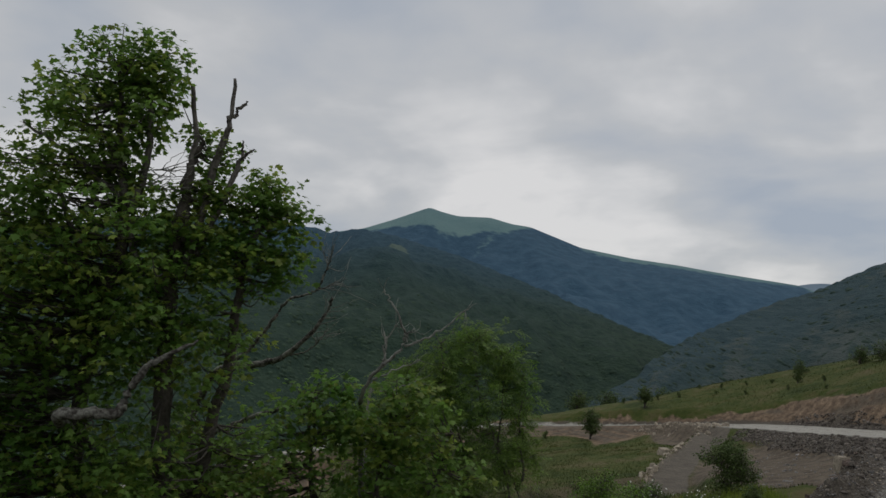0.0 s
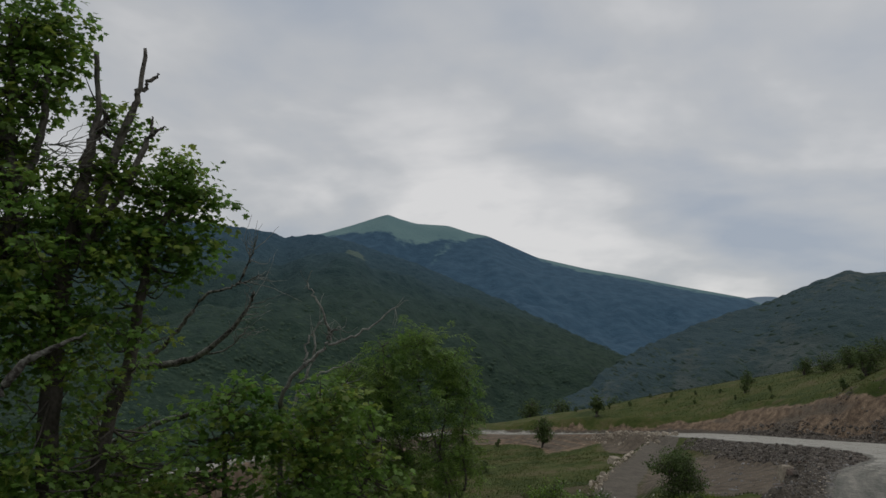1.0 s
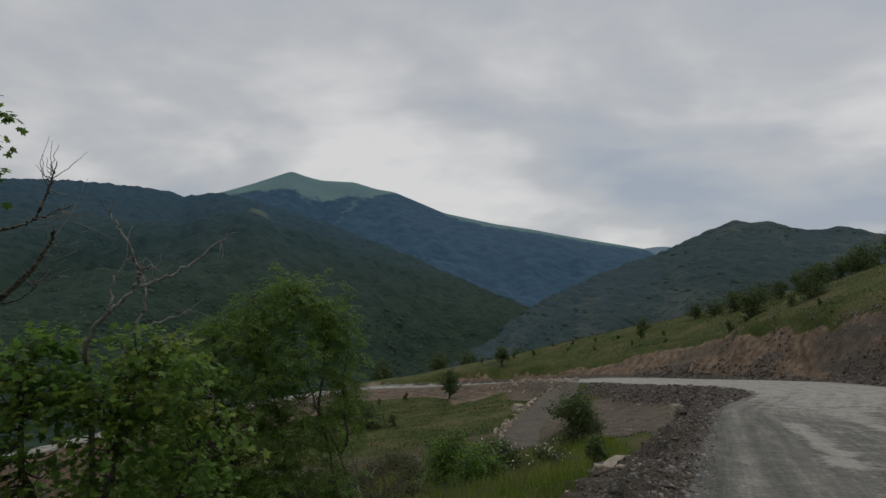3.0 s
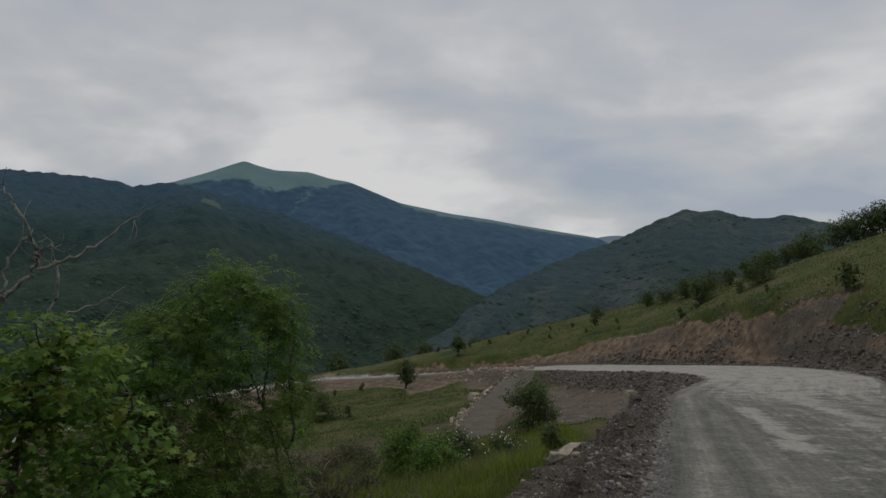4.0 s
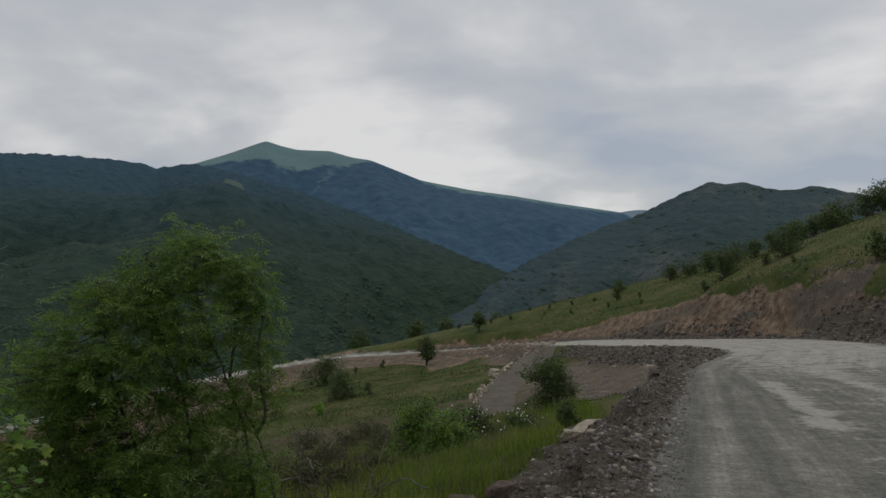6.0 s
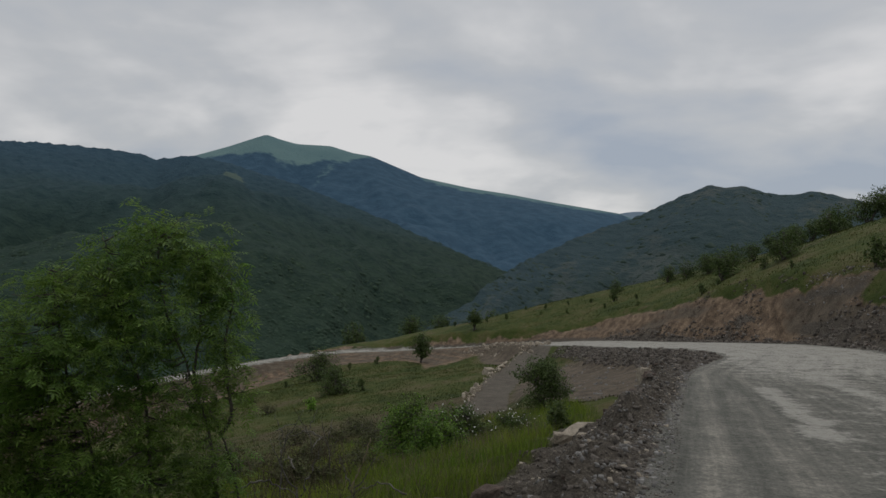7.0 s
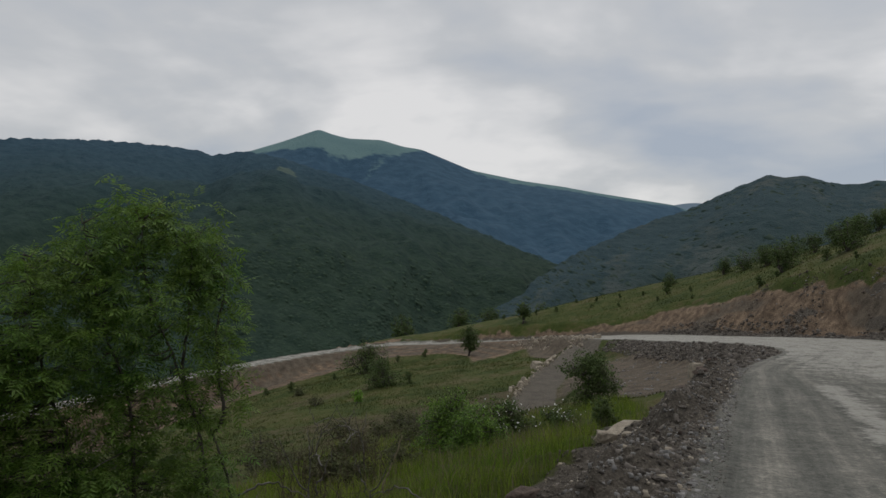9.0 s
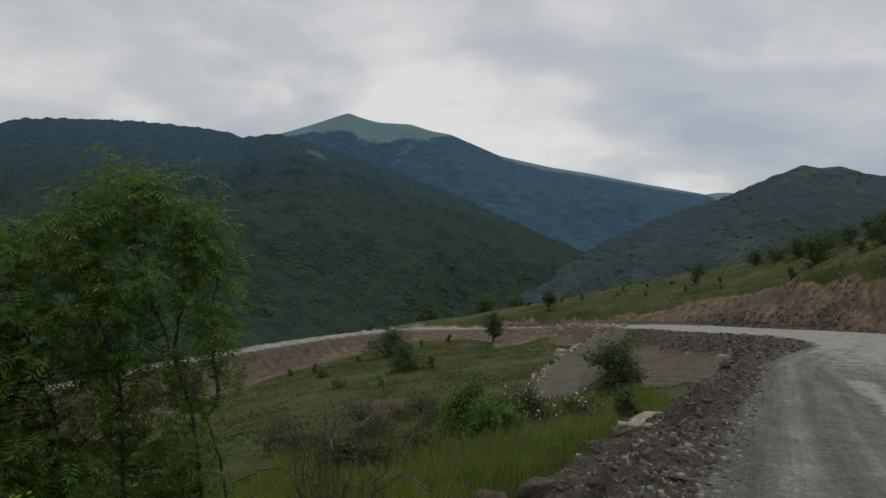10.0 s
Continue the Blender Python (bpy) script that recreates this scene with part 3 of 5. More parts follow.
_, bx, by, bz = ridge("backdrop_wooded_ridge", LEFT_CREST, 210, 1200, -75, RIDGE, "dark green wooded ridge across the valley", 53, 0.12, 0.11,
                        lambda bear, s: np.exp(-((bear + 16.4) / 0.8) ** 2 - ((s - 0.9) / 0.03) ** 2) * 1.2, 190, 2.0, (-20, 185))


def hill_open(bear, s):
    """Rocky scrub low on the near flank, a dark knoll before the summit and a grassy patch under it."""
    m = 0.3 + 0.55 * fbm(bear / 2.2, s * 9, 5, 71) + 0.3 * np.exp(-((bear - 11) / 5) ** 2 - ((s - 0.42) / 0.22) ** 2)
    m = m - 0.5 * np.exp(-((bear - 20.5 - (0.75 - s) * 8) / 3.2) ** 2 - ((s - 0.76) / 0.1) ** 2)
    return m + 0.28 * np.exp(-((bear - 18.9) / 1.5) ** 2 - ((s - 0.925) / 0.05) ** 2) + 0.25 * np.exp(-((bear - 14) / 2.5) ** 2 - ((s - 0.8) / 0.06) ** 2)


RIGHT_CREST = [(-6, -7.0, 260), (-2, -4.8, 280), (1.8, -2.48, 320), (3.1, -1.16, 360), (5.7, 0.69, 430), (8.3, 1.93, 500), (11.3, 3.23, 570), (13.7, 4.07, 620), (15.4, 4.77, 650), (17.4, 5.78, 680),
               (18.8, 6.3, 690), (19.5, 6.62, 700), (20.4, 6.36, 700), (21.6, 6.55, 700), (22.6, 6.1, 700), (23.6, 5.84, 720), (25.0, 5.8, 730), (26.4, 5.95, 740), (28.2, 5.46, 740), (31, 4.7, 740), (40, 3.0, 740), (60, 3, 740)]
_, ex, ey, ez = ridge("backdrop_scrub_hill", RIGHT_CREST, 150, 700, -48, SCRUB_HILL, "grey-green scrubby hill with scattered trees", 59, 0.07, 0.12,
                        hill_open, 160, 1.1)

# ---- woods on the ridges: crowns without number ----
ico = bmesh.new()
bmesh.ops.create_icosphere(ico, subdivisions=1, radius=1)
ICO_V = np.array([v.co for v in ico.verts])
ICO_F = np.array([[v.index for v in f.verts] for f in ico.faces])
ico.free()


def crowns(name, places, sizes, material, label, seed):
    g = np.random.default_rng(seed)
    n = len(places)
    dirs = ICO_V[None] + g.normal(0, 0.1, (n, len(ICO_V), 3))
    scale = sizes[:, None, None] * np.stack([np.ones(n), np.ones(n), g.uniform(0.55, 0.8, n)], 1)[:, None, :]
    v = places[:, None, :] + dirs * scale - np.array([0, 0, 0.62]) * sizes[:, None, None]
    f = ICO_F[None] + (np.arange(n) * len(ICO_V))[:, None, None]
    ob = new(name, mesh_from(name, v.reshape(-1, 3), f.reshape(-1, 3), material, True))
    return tagged(ob, label, "woods", kind="stuff")


def scatter(x, y, z, n, lo, hi, seed, a_lo, a_hi, keep=None):
    """Places spread evenly over a ridge as seen across the valley."""
    g = np.random.default_rng(seed)
    rows, cols = g.uniform(lo, hi, n) * (x.shape[0] - 4), g.uniform(0, x.shape[1] - 1.01, n)
    i, t, j, u = rows.astype(int), rows % 1, cols.astype(int), cols % 1
    px, py, pz = ((q[i, j] * (1 - t) + q[i + 1, j] * t) * (1 - u) + (q[i, j + 1] * (1 - t) + q[i + 1, j + 1] * t) * u for q in (x, y, z))
    bearing = np.degrees(np.arctan2(px, py))
    ok = (bearing > a_lo) & (bearing < a_hi)
    if keep is not None:
        ok &= keep(px, py, g)
    return np.stack([px, py, pz], 1)[ok]


p = np.vstack([scatter(bx, by, bz, 36000, 0.0, 0.48, 3, -48, 10), scatter(bx, by, bz, 1800, 0.985, 1.0, 13, -48, 10)])
dist = np.hypot(p[:, 0], p[:, 1])
g = np.random.default_rng(4)
size = g.uniform(0.5, 1.1, len(p)) * (1.7 + dist * 0.0022)
low = (dist + g.normal(0, 70, len(p)) < 480) & (np.arange(len(p)) < len(p) - 1500)
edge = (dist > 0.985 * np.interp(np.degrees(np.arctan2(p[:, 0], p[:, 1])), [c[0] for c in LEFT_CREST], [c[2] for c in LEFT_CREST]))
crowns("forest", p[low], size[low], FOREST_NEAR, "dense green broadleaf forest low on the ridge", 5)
crowns("crest_trees", p[edge], size[edge] * 0.55, FOREST_HAZED, "trees along the ridge's crest, coloured blue-green for haze", 6)
p = scatter(ex, ey, ez, 14000, 0.0, 1.0, 6, -8, 36, lambda x, y, g: fbm(x / 60, y / 60, 4, 71) + g.uniform(-0.3, 0.3, len(x)) > 0.05)
dist = np.hypot(p[:, 0], p[:, 1])
size = np.random.default_rng(8).uniform(0.4, 1.1, len(p)) ** 1.5 * (1.6 + dist * 0.0042)
crowns("scattered_woods", p, size, FOREST_MID, "scattered dark trees and scrub on the hill", 10)

# ---- growing things ----
def tube(points, radii, sides=7, steps=5, crook=0.0, seed=0):
    """A tapered, slightly crooked limb along the given places."""
    pts = smooth_line(np.array(points, dtype=float), steps) if len(points) > 2 else np.linspace(points[0], points[-1], steps)
    n = len(pts)
    rad = np.interp(np.linspace(0, 1, n), np.linspace(0, 1, len(radii)), radii)
    g = np.random.default_rng(seed)
    if crook:
        pts[1:-1] += g.normal(0, crook, (n - 2, 3))
    tang = np.gradient(pts, axis=0)
    tang /= np.linalg.norm(tang, axis=1, keepdims=True) + 1e-9
    ref = np.where(np.abs(tang[:, 2:]) > 0.9, np.array([[1.0, 0, 0]]), np.array([[0, 0, 1.0]]))
    u = np.cross(tang, ref)
    u /= np.linalg.norm(u, axis=1, keepdims=True) + 1e-9
    w = np.cross(tang, u)
    ang = np.linspace(0, 2 * np.pi, sides, endpoint=False)
    ring = u[:, None] * np.cos(ang)[None, :, None] + w[:, None] * np.sin(ang)[None, :, None]
    lump = 1 + g.normal(0, 0.07, (n, sides, 1))
    v = (pts[:, None] + ring * rad[:, None, None] * lump).reshape(-1, 3)
    i, j = np.meshgrid(np.arange(n - 1), np.arange(sides), indexing="ij")
    a, b = i * sides + j, i * sides + (j + 1) % sides
    f = np.stack([a, b, b + sides, a + sides], -1).reshape(-1, 4)
    base = len(v)
    v = np.vstack([v, pts[:1], pts[-1:]])
    k = np.arange(sides)
    cap0 = np.stack([np.full(sides, base), (k + 1) % sides, k, k], 1)[:, :3]
    last = (n - 1) * sides
    cap1 = np.stack([np.full(sides, base + 1), last + k, last + (k + 1) % sides], 1)
    return v, f, np.vstack([cap0, cap1])


def join_tubes(tubes):
    vs, fs, off = [], [], 0
    for v, f, caps in tubes:
        vs.append(v)
        fs.append(np.vstack([f[:, [0, 1, 2]], f[:, [0, 2, 3]], caps]) + off)
        off += len(v)
    return np.vstack(vs), np.vstack(fs)


def limb(name, points, radii, parent, material, label="", sides=8, steps=6, crook=0.0, seed=0):
    v, f = join_tubes([tube(points, radii, sides, steps, crook, seed)])
    return part(name, mesh_from(name, v, f, material, True), parent, label)


def leaf_shape(outline, bend):
    o = np.array(outline, dtype=float)
    return np.column_stack([o, -bend * (o[:, 0] ** 2) - bend * 0.35 * o[:, 1] ** 2])


HALF_MAPLE = [(0.18, 0.12), (0.5, 0.1), (0.36, 0.32), (0.56, 0.62), (0.26, 0.58)]
MAPLE_V = leaf_shape([(0, 0.42), (0, 0)] + HALF_MAPLE + [(0, 1)] + [(-a, b) for a, b in HALF_MAPLE[::-1]], 0.45)
MAPLE_F = np.array([(0, i, i + 1 if i < 12 else 1) for i in range(1, 13)])
DIAMOND_V = leaf_shape([(0, 0), (0.3, 0.45), (0, 1), (-0.3, 0.45)], 0.9)
DIAMOND_F = np.array([(0, 1, 2), (0, 2, 3)])
pairs = []
for k in range(4):
    for sgn in (-1, 1):
        y0 = 0.2 + 0.19 * k
        pairs += [(0, y0), (sgn * 0.14, y0 + 0.01), (sgn * 0.36, y0 + 0.13), (sgn * 0.17, y0 + 0.12)]
pairs += [(0, 0.8), (0.07, 0.93), (0, 1.18), (-0.07, 0.93)]
ASH_V = leaf_shape(pairs, 0.5)
ASH_F = np.array([t for q in range(0, 36, 4) for t in ((q, q + 1, q + 2), (q, q + 2, q + 3))])


def leaf_mesh(name, pos, out, size, shape, material, g):
    """Leaves at the given places, hanging outwards and a little down, blades turned to the sky."""
    n = len(pos)
    tip = out + g.normal(0, 0.55, (n, 3)) + np.array([0, 0, -0.3])
    tip /= np.linalg.norm(tip, axis=1, keepdims=True)
    up = np.array([0, 0, 1.0]) + g.normal(0, 0.38, (n, 3))
    side = np.cross(tip, up)
    side /= np.linalg.norm(side, axis=1, keepdims=True) + 1e-9
    nor = np.cross(side, tip)
    V, F = shape
    sz = (size * g.uniform(0.6, 1.25, n))[:, None, None]
    v = pos[:, None] + sz * (V[None, :, :1] * side[:, None] + V[None, :, 1:2] * tip[:, None] + V[None, :, 2:] * nor[:, None])
    f = F[None] + (np.arange(n) * len(V))[:, None, None]
    return mesh_from(name, v.reshape(-1, 3), f.reshape(-1, 3), material)


def crown_parts(tree, lobes, stems, density, size, shape, material, seed, cluster=14, spread=0.09, yellow=None, twig=BARK, twig_r=0.004, deep=0.9, flat=0.0):
    """Foliage in clusters over the lobes of a crown (x, y, z, half width, half height), with twigs to the nearest limb."""
    g = np.random.default_rng(seed)
    nodes = np.vstack([smooth_line(np.array(s, dtype=float), 8) if len(s) > 2 else np.linspace(s[0], s[1], 8) for s in stems])
    centres, outs = [], []
    for x, y, z, rx, rz in lobes:
        k = max(4, int(density * rx * rz / cluster))
        d = g.normal(0, 1, (k, 3))
        d /= np.linalg.norm(d, axis=1, keepdims=True)
        q = d * (g.uniform(0.12, 1.0, (k, 1)) ** 0.5) * (1 + 0.14 * g.normal(0, 1, (k, 1)).clip(-1.5, 1.5))
        centres.append(np.array([x, y, z]) + q * np.array([rx, rx * deep, rz]))
        outs.append(d)
    centres, outs = np.vstack(centres), np.vstack(outs)
    tubes = []
    for i, c in enumerate(centres):
        j = np.argmin(((nodes - c) ** 2).sum(1) + 0.6 * np.maximum(nodes[:, 2] - c[2] + 0.1, 0) ** 2)
        a = nodes[j]
        if np.linalg.norm(c - a) > 0.05 and i % 2 == 0:
            mid = (a + c) / 2 + g.normal(0, 0.05, 3) * np.linalg.norm(c - a) + np.array([0, 0, -0.04])
            tubes.append(tube([a, mid, c], [twig_r * 1.8, twig_r, twig_r * 0.5], 4, 3, 0, i))
    if tubes:
        v, f = join_tubes(tubes)
        tagged(part("twig_mass", mesh_from("twig_mass", v, f, twig), tree), kind="stuff")
    pos = np.repeat(centres, cluster, 0) + g.normal(0, spread, (len(centres) * cluster, 3)).clip(-1.5 * spread, 1.5 * spread) * np.array([1, 1, 0.7])
    out = np.repeat(outs, cluster, 0) * np.array([1, 1, 0.4])
    if flat:  # leaves fan out from the twig's end in a shallow drooping spray
        fan = g.uniform(0, 2 * np.pi, len(pos))
        away = np.stack([np.cos(fan), np.sin(fan), np.zeros(len(pos))], 1)
        reach = spread * 1.5 * g.uniform(0.05, 1.0, (len(pos), 1)) ** 0.7
        pos = np.repeat(centres, cluster, 0) + away * reach + np.stack([np.zeros(len(pos)), np.zeros(len(pos)), g.normal(0, spread * 0.28, len(pos)) - reach[:, 0] ** 2 * 0.3 / spread], 1)
        out = out * (1 - flat) + away * flat * 1.4
    if yellow:
        pick = np.repeat(g.uniform(0, 1, len(centres)) < yellow[1], cluster)
        tagged(part("yellowed_foliage", leaf_mesh("yellowed_foliage", pos[pick], out[pick], size, shape, yellow[0], g), tree, "yellow-green leaves"), kind="stuff")
        pos, out = pos[~pick], out[~pick]
    tagged(part("foliage", leaf_mesh("foliage", pos, out, size, shape, material, g), tree), kind="stuff")


def thing(name, x, y, z, label, category, group=""):
    ob = new(name)
    ob.empty_display_size = 0.1
    ob.location = (x, y, z)
    return tagged(ob, label, category, group)


def settle(tree):
    """Parts were shaped in world places: keep them there under their thing."""
    for c in tree.children:
        c.matrix_parent_inverse = Matrix.Translation(-tree.location)


def bush(name, x, y, w, h, label, seed, material, leaf, n=2200, trunk=0.02, category="bush", group="", flowers=0, lift=0.0):
    """A rounded bush or small tree with an uneven crown over a few stems."""
    r = np.random.default_rng(seed)
    z = height(x, y)
    ob = thing(name, x, y, z, label, category, group)
    lobes, stems = [], []
    low = h * (trunk + lift)
    for k in range(12):
        a, q = r.uniform(0, 2 * np.pi), r.uniform(0.0, 0.34) * w
        t = r.uniform(0.15, 0.95)
        lz = low + (h - low) * t * 0.82
        rad = w * r.uniform(0.2, 0.3) * (1.15 - 0.4 * t)
        lobes.append((x + q * np.cos(a), y + q * np.sin(a), z + lz, rad, min(rad * 0.85, (h - lz) + 0.05 * h)))
    for k in range(5):
        lb = lobes[k]
        stems.append([(x + r.normal(0, 0.03) * w, y + r.normal(0, 0.03) * w, z - 0.1), ((x * 2 + lb[0]) / 3, (y * 2 + lb[1]) / 3, z + low * 0.9), (lb[0], lb[1], lb[2])])
        limb("stem", stems[-1], [w * 0.022, w * 0.016, w * 0.005], ob, BARK, sides=6, steps=4, crook=0.02 * w, seed=seed + k)
    dens = 1.5 * n / sum(l[3] * l[4] for l in lobes)
    crown_parts(ob, lobes, stems, dens, leaf, (DIAMOND_V, DIAMOND_F), material, seed, 10, w * 0.035, twig_r=w * 0.003)
    if flowers:
        p = np.array([[l[0] + r.normal(0, l[3] * 0.6), l[1] - abs(r.normal(0, l[3] * 0.7)), l[2] + abs(r.normal(0, l[4] * 0.7))] for l in lobes for _ in range(flowers)])
        part("blossoms", leaf_mesh("blossoms", p, np.tile([0, -0.5, 0.5], (len(p), 1)), 0.09, (DIAMOND_V, DIAMOND_F), FLOWER, r), ob, "small white blossoms")
    settle(ob)
    return ob


# the tall maple beside the road, with dead limbs above its crown
bx0, by0 = -3.75, 0.1
maple = thing("maple_tree", bx0, by0, height(bx0, by0), "tall green maple with bare broken limbs above its crown", "tree")
g0 = height(bx0, by0) - 0.15
TRUNK = [(bx0, by0, g0), (-3.78, 0.1, 0.6), (-3.82, 0.05, 1.75), (-3.83, 0.04, 2.38), (-3.79, 0.07, 2.94), (-3.73, 0.11, 3.21)]
limb("trunk", TRUNK, [0.075, 0.062, 0.05, 0.038, 0.028, 0.015], maple, BARK, sides=10, crook=0.008)
SECOND = [(-3.70, 0.14, g0), (-3.66, 0.2, 1.0), (-3.55, 0.25, 1.9), (-3.5, 0.28, 2.5), (-3.4, 0.33, 2.9)]
limb("trunk", SECOND, [0.05, 0.04, 0.032, 0.022, 0.012], maple, BARK, crook=0.008, seed=2)
THIRD = [(-4.15, -0.1, g0), (-4.2, -0.15, 1.0), (-4.15, -0.15, 2.0), (-4.05, -0.1, 2.7), (-4.15, -0.15, 3.6)]
limb("trunk", THIRD, [0.055, 0.044, 0.036, 0.028, 0.01], maple, BARK, crook=0.01, seed=3)
for k, (pts, rad) in enumerate([
        ([(-4.02, -0.09, 2.75), (-3.97, -0.05, 3.11), (-3.99, -0.06, 3.50)], [0.042, 0.032, 0.018]),
        ([(-4.02, -0.09, 2.75), (-4.13, -0.17, 3.11), (-4.20, -0.22, 3.27)], [0.034, 0.026, 0.012]),
        ([(-3.80, 0.07, 2.5), (-3.77, 0.08, 3.21), (-3.80, 0.06, 3.54)], [0.036, 0.025, 0.02]),
        ([(-3.78, 0.08, 2.4), (-3.66, 0.15, 3.12), (-3.61, 0.18, 3.35), (-3.60, 0.18, 3.61)], [0.045, 0.034, 0.024, 0.015]),
        ([(-3.62, 0.17, 3.34), (-3.58, 0.2, 3.41), (-3.53, 0.22, 3.48)], [0.022, 0.019, 0.015]),
        ([(-3.76, 0.09, 2.4), (-3.57, 0.20, 3.03), (-3.53, 0.22, 3.15), (-3.47, 0.25, 3.19)], [0.035, 0.025, 0.018, 0.005]),
        ([(-3.53, 0.22, 3.12), (-3.535, 0.22, 3.18), (-3.54, 0.22, 3.24)], [0.016, 0.013, 0.007]),
        ([(-3.95, -0.05, 2.4), (-4.07, -0.12, 2.80), (-4.29, -0.30, 3.05), (-4.46, -0.45, 3.18)], [0.035, 0.026, 0.02, 0.008]),
        ([(-4.15, -0.15, 2.3), (-4.24, -0.26, 2.62), (-4.28, -0.29, 2.71), (-4.30, -0.31, 2.86)], [0.03, 0.022, 0.02, 0.012])]):
    limb("dead_limb", pts, [q * 0.62 for q in rad], maple, DEAD, "grey barkless broken limb", crook=0.006, seed=10 + k)
limb("lichened_limb", [(-4.18, -0.2, 1.55), (-3.95, -0.6, 1.69), (-3.80, -0.58, 1.71), (-3.69, -0.51, 1.71), (-3.65, -0.5, 1.81), (-3.59, -0.47, 1.93), (-3.51, -0.42, 1.99), (-3.39, -0.35, 2.07)], [0.03, 0.028, 0.027, 0.026, 0.021, 0.017, 0.013, 0.005], maple, LICHEN, "crooked limb spotted with pale lichen", crook=0.004, seed=30)
for k, (pts, thick) in enumerate([
        ([(-4.319999999999999, 1.12, -0.9), (-4.27, 1.12, 1.1), (-4.26, 1.12, 1.5), (-4.17, 1.12, 1.75), (-4.04, 1.12, 1.86), (-3.82, 1.12, 1.89), (-3.62, 1.12, 1.95), (-3.45, 1.12, 2.08), (-3.31, 1.12, 2.26), (-3.27, 1.12, 2.38)], 0.034),
        ([(-4.08, 1.12, 1.83), (-4.0, 1.12, 1.89), (-3.83, 1.12, 2.03), (-3.71, 1.12, 2.19), (-3.6, 1.12, 2.34), (-3.43, 1.12, 2.4), (-3.37, 1.12, 2.44)], 0.017),
        ([(-3.37, 1.12, 2.44), (-3.33, 1.12, 2.55), (-3.3, 1.12, 2.64), (-3.28, 1.12, 2.74)], 0.009),
        ([(-3.39, 1.12, 2.42), (-3.3, 1.12, 2.45), (-3.18, 1.12, 2.51)], 0.006),
        ([(-3.61, 1.12, 1.96), (-3.45, 1.12, 1.99), (-3.34, 1.12, 2.08), (-3.29, 1.12, 2.19)], 0.006),
        ([(-4.26, 1.12, 1.17), (-4.24, 1.12, 1.32), (-4.09, 1.12, 1.4), (-3.86, 1.12, 1.51), (-3.59, 1.12, 1.61), (-3.43, 1.12, 1.67), (-3.22, 1.12, 1.71)], 0.022)]):
    limb("bare_branch", pts, [thick, thick * 0.95, thick * 0.75, thick * 0.5, thick * 0.25], maple, LICHEN, "bare branch with grey lichen", crook=0.005, seed=40 + k)
# fine bare twigs at the ends of the bare branches
tw = []
g = np.random.default_rng(5)
for start, way, n in [((-3.3, 1.12, 2.64), (0.03, 0.02, 0.2), 12), ((-3.3, 1.12, 2.45), (0.2, 0.1, 0.06), 7), ((-3.31, 1.12, 2.26), (0.08, 0.06, 0.22), 9), ((-3.34, 1.12, 2.08), (0.1, 0.06, 0.14), 8), ((-3.92, -0.06, 3.0), (0.25, 0.1, 0.06), 14), ((-3.9, -0.05, 2.9), (0.3, 0.12, 0.04), 12)]:
    for k in range(n):
        a = np.array(start) + np.array(way) * g.uniform(-0.35, 0.3)
        b = a + (np.array(way) + g.normal(0, 0.12, 3)) * g.uniform(0.3, 0.9)
        tw.append(tube([a, (a + b) / 2 + g.normal(0, 0.02, 3), b], [0.003, 0.002, 0.001], 4, 4, 0.004, k))
v, f = join_tubes(tw)
tagged(part("bare_twig_mass", mesh_from("bare_twig_mass", v, f, PALE_WOOD), maple), kind="stuff")
MAPLE_LOBES = [(-4.15, -0.13, 3.62, 0.27, 0.24), (-4.2, -0.16, 3.28, 0.4, 0.22), (-4.05, -0.05, 3.42, 0.2, 0.2), (-4.38, -0.27, 3.42, 0.22, 0.2), (-4.35, -0.25, 3.05, 0.38, 0.2), (-4.47, -0.37, 2.83, 0.3, 0.25), (-3.70, 0.26, 3.17, 0.13, 0.16), (-3.75, 0.2, 2.9, 0.16, 0.15), (-3.43, 0.31, 2.92, 0.21, 0.18), (-3.7, 0.3, 1.35, 0.5, 0.4), (-3.5, 0.35, 0.9, 0.55, 0.4),
               (-4.12, -0.09, 2.58, 0.7, 0.33), (-3.52, 0.28, 2.57, 0.38, 0.24), (-4.39, -0.31, 2.16, 0.52, 0.38), (-3.86, 0.08, 2.06, 0.6, 0.34), (-4.28, -0.22, 1.51, 0.59, 0.42),
               (-4.78, -0.68, 2.3, 0.42, 0.45), (-4.67, -0.59, 1.61, 0.52, 0.62)]
MAPLE_LOBES += [(-3.36, 0.33, 2.88, 0.15, 0.13), (-3.24, 0.38, 2.74, 0.13, 0.11), (-3.3, 0.36, 2.55, 0.2, 0.16), (-3.96, 0.0, 3.52, 0.15, 0.2), (-4.0, -0.04, 3.72, 0.17, 0.14), (-4.45, -0.3, 2.5, 0.5, 0.4), (-4.9, -0.75, 1.2, 0.5, 0.5), (-4.3, 0.3, 1.0, 0.6, 0.4)]
MAPLE_LOBES += [(-4.09, 0.0, 2.83, 0.26, 0.2), (-3.85, 0.13, 2.77, 0.25, 0.18), (-4.19, -0.04, 3.08, 0.2, 0.2), (-3.68, 0.21, 2.91, 0.15, 0.14), (-3.48, 0.31, 2.88, 0.16, 0.14), (-3.62, 0.24, 2.64, 0.32, 0.2), (-3.97, 0.07, 2.52, 0.4, 0.25), (-3.75, 0.17, 3.32, 0.1, 0.1), (-3.42, 0.34, 3.04, 0.09, 0.09), (-3.26, 0.42, 2.86, 0.1, 0.08), (-3.9, -0.2, 2.15, 0.3, 0.22), (-3.8, -0.3, 1.35, 0.35, 0.25)]
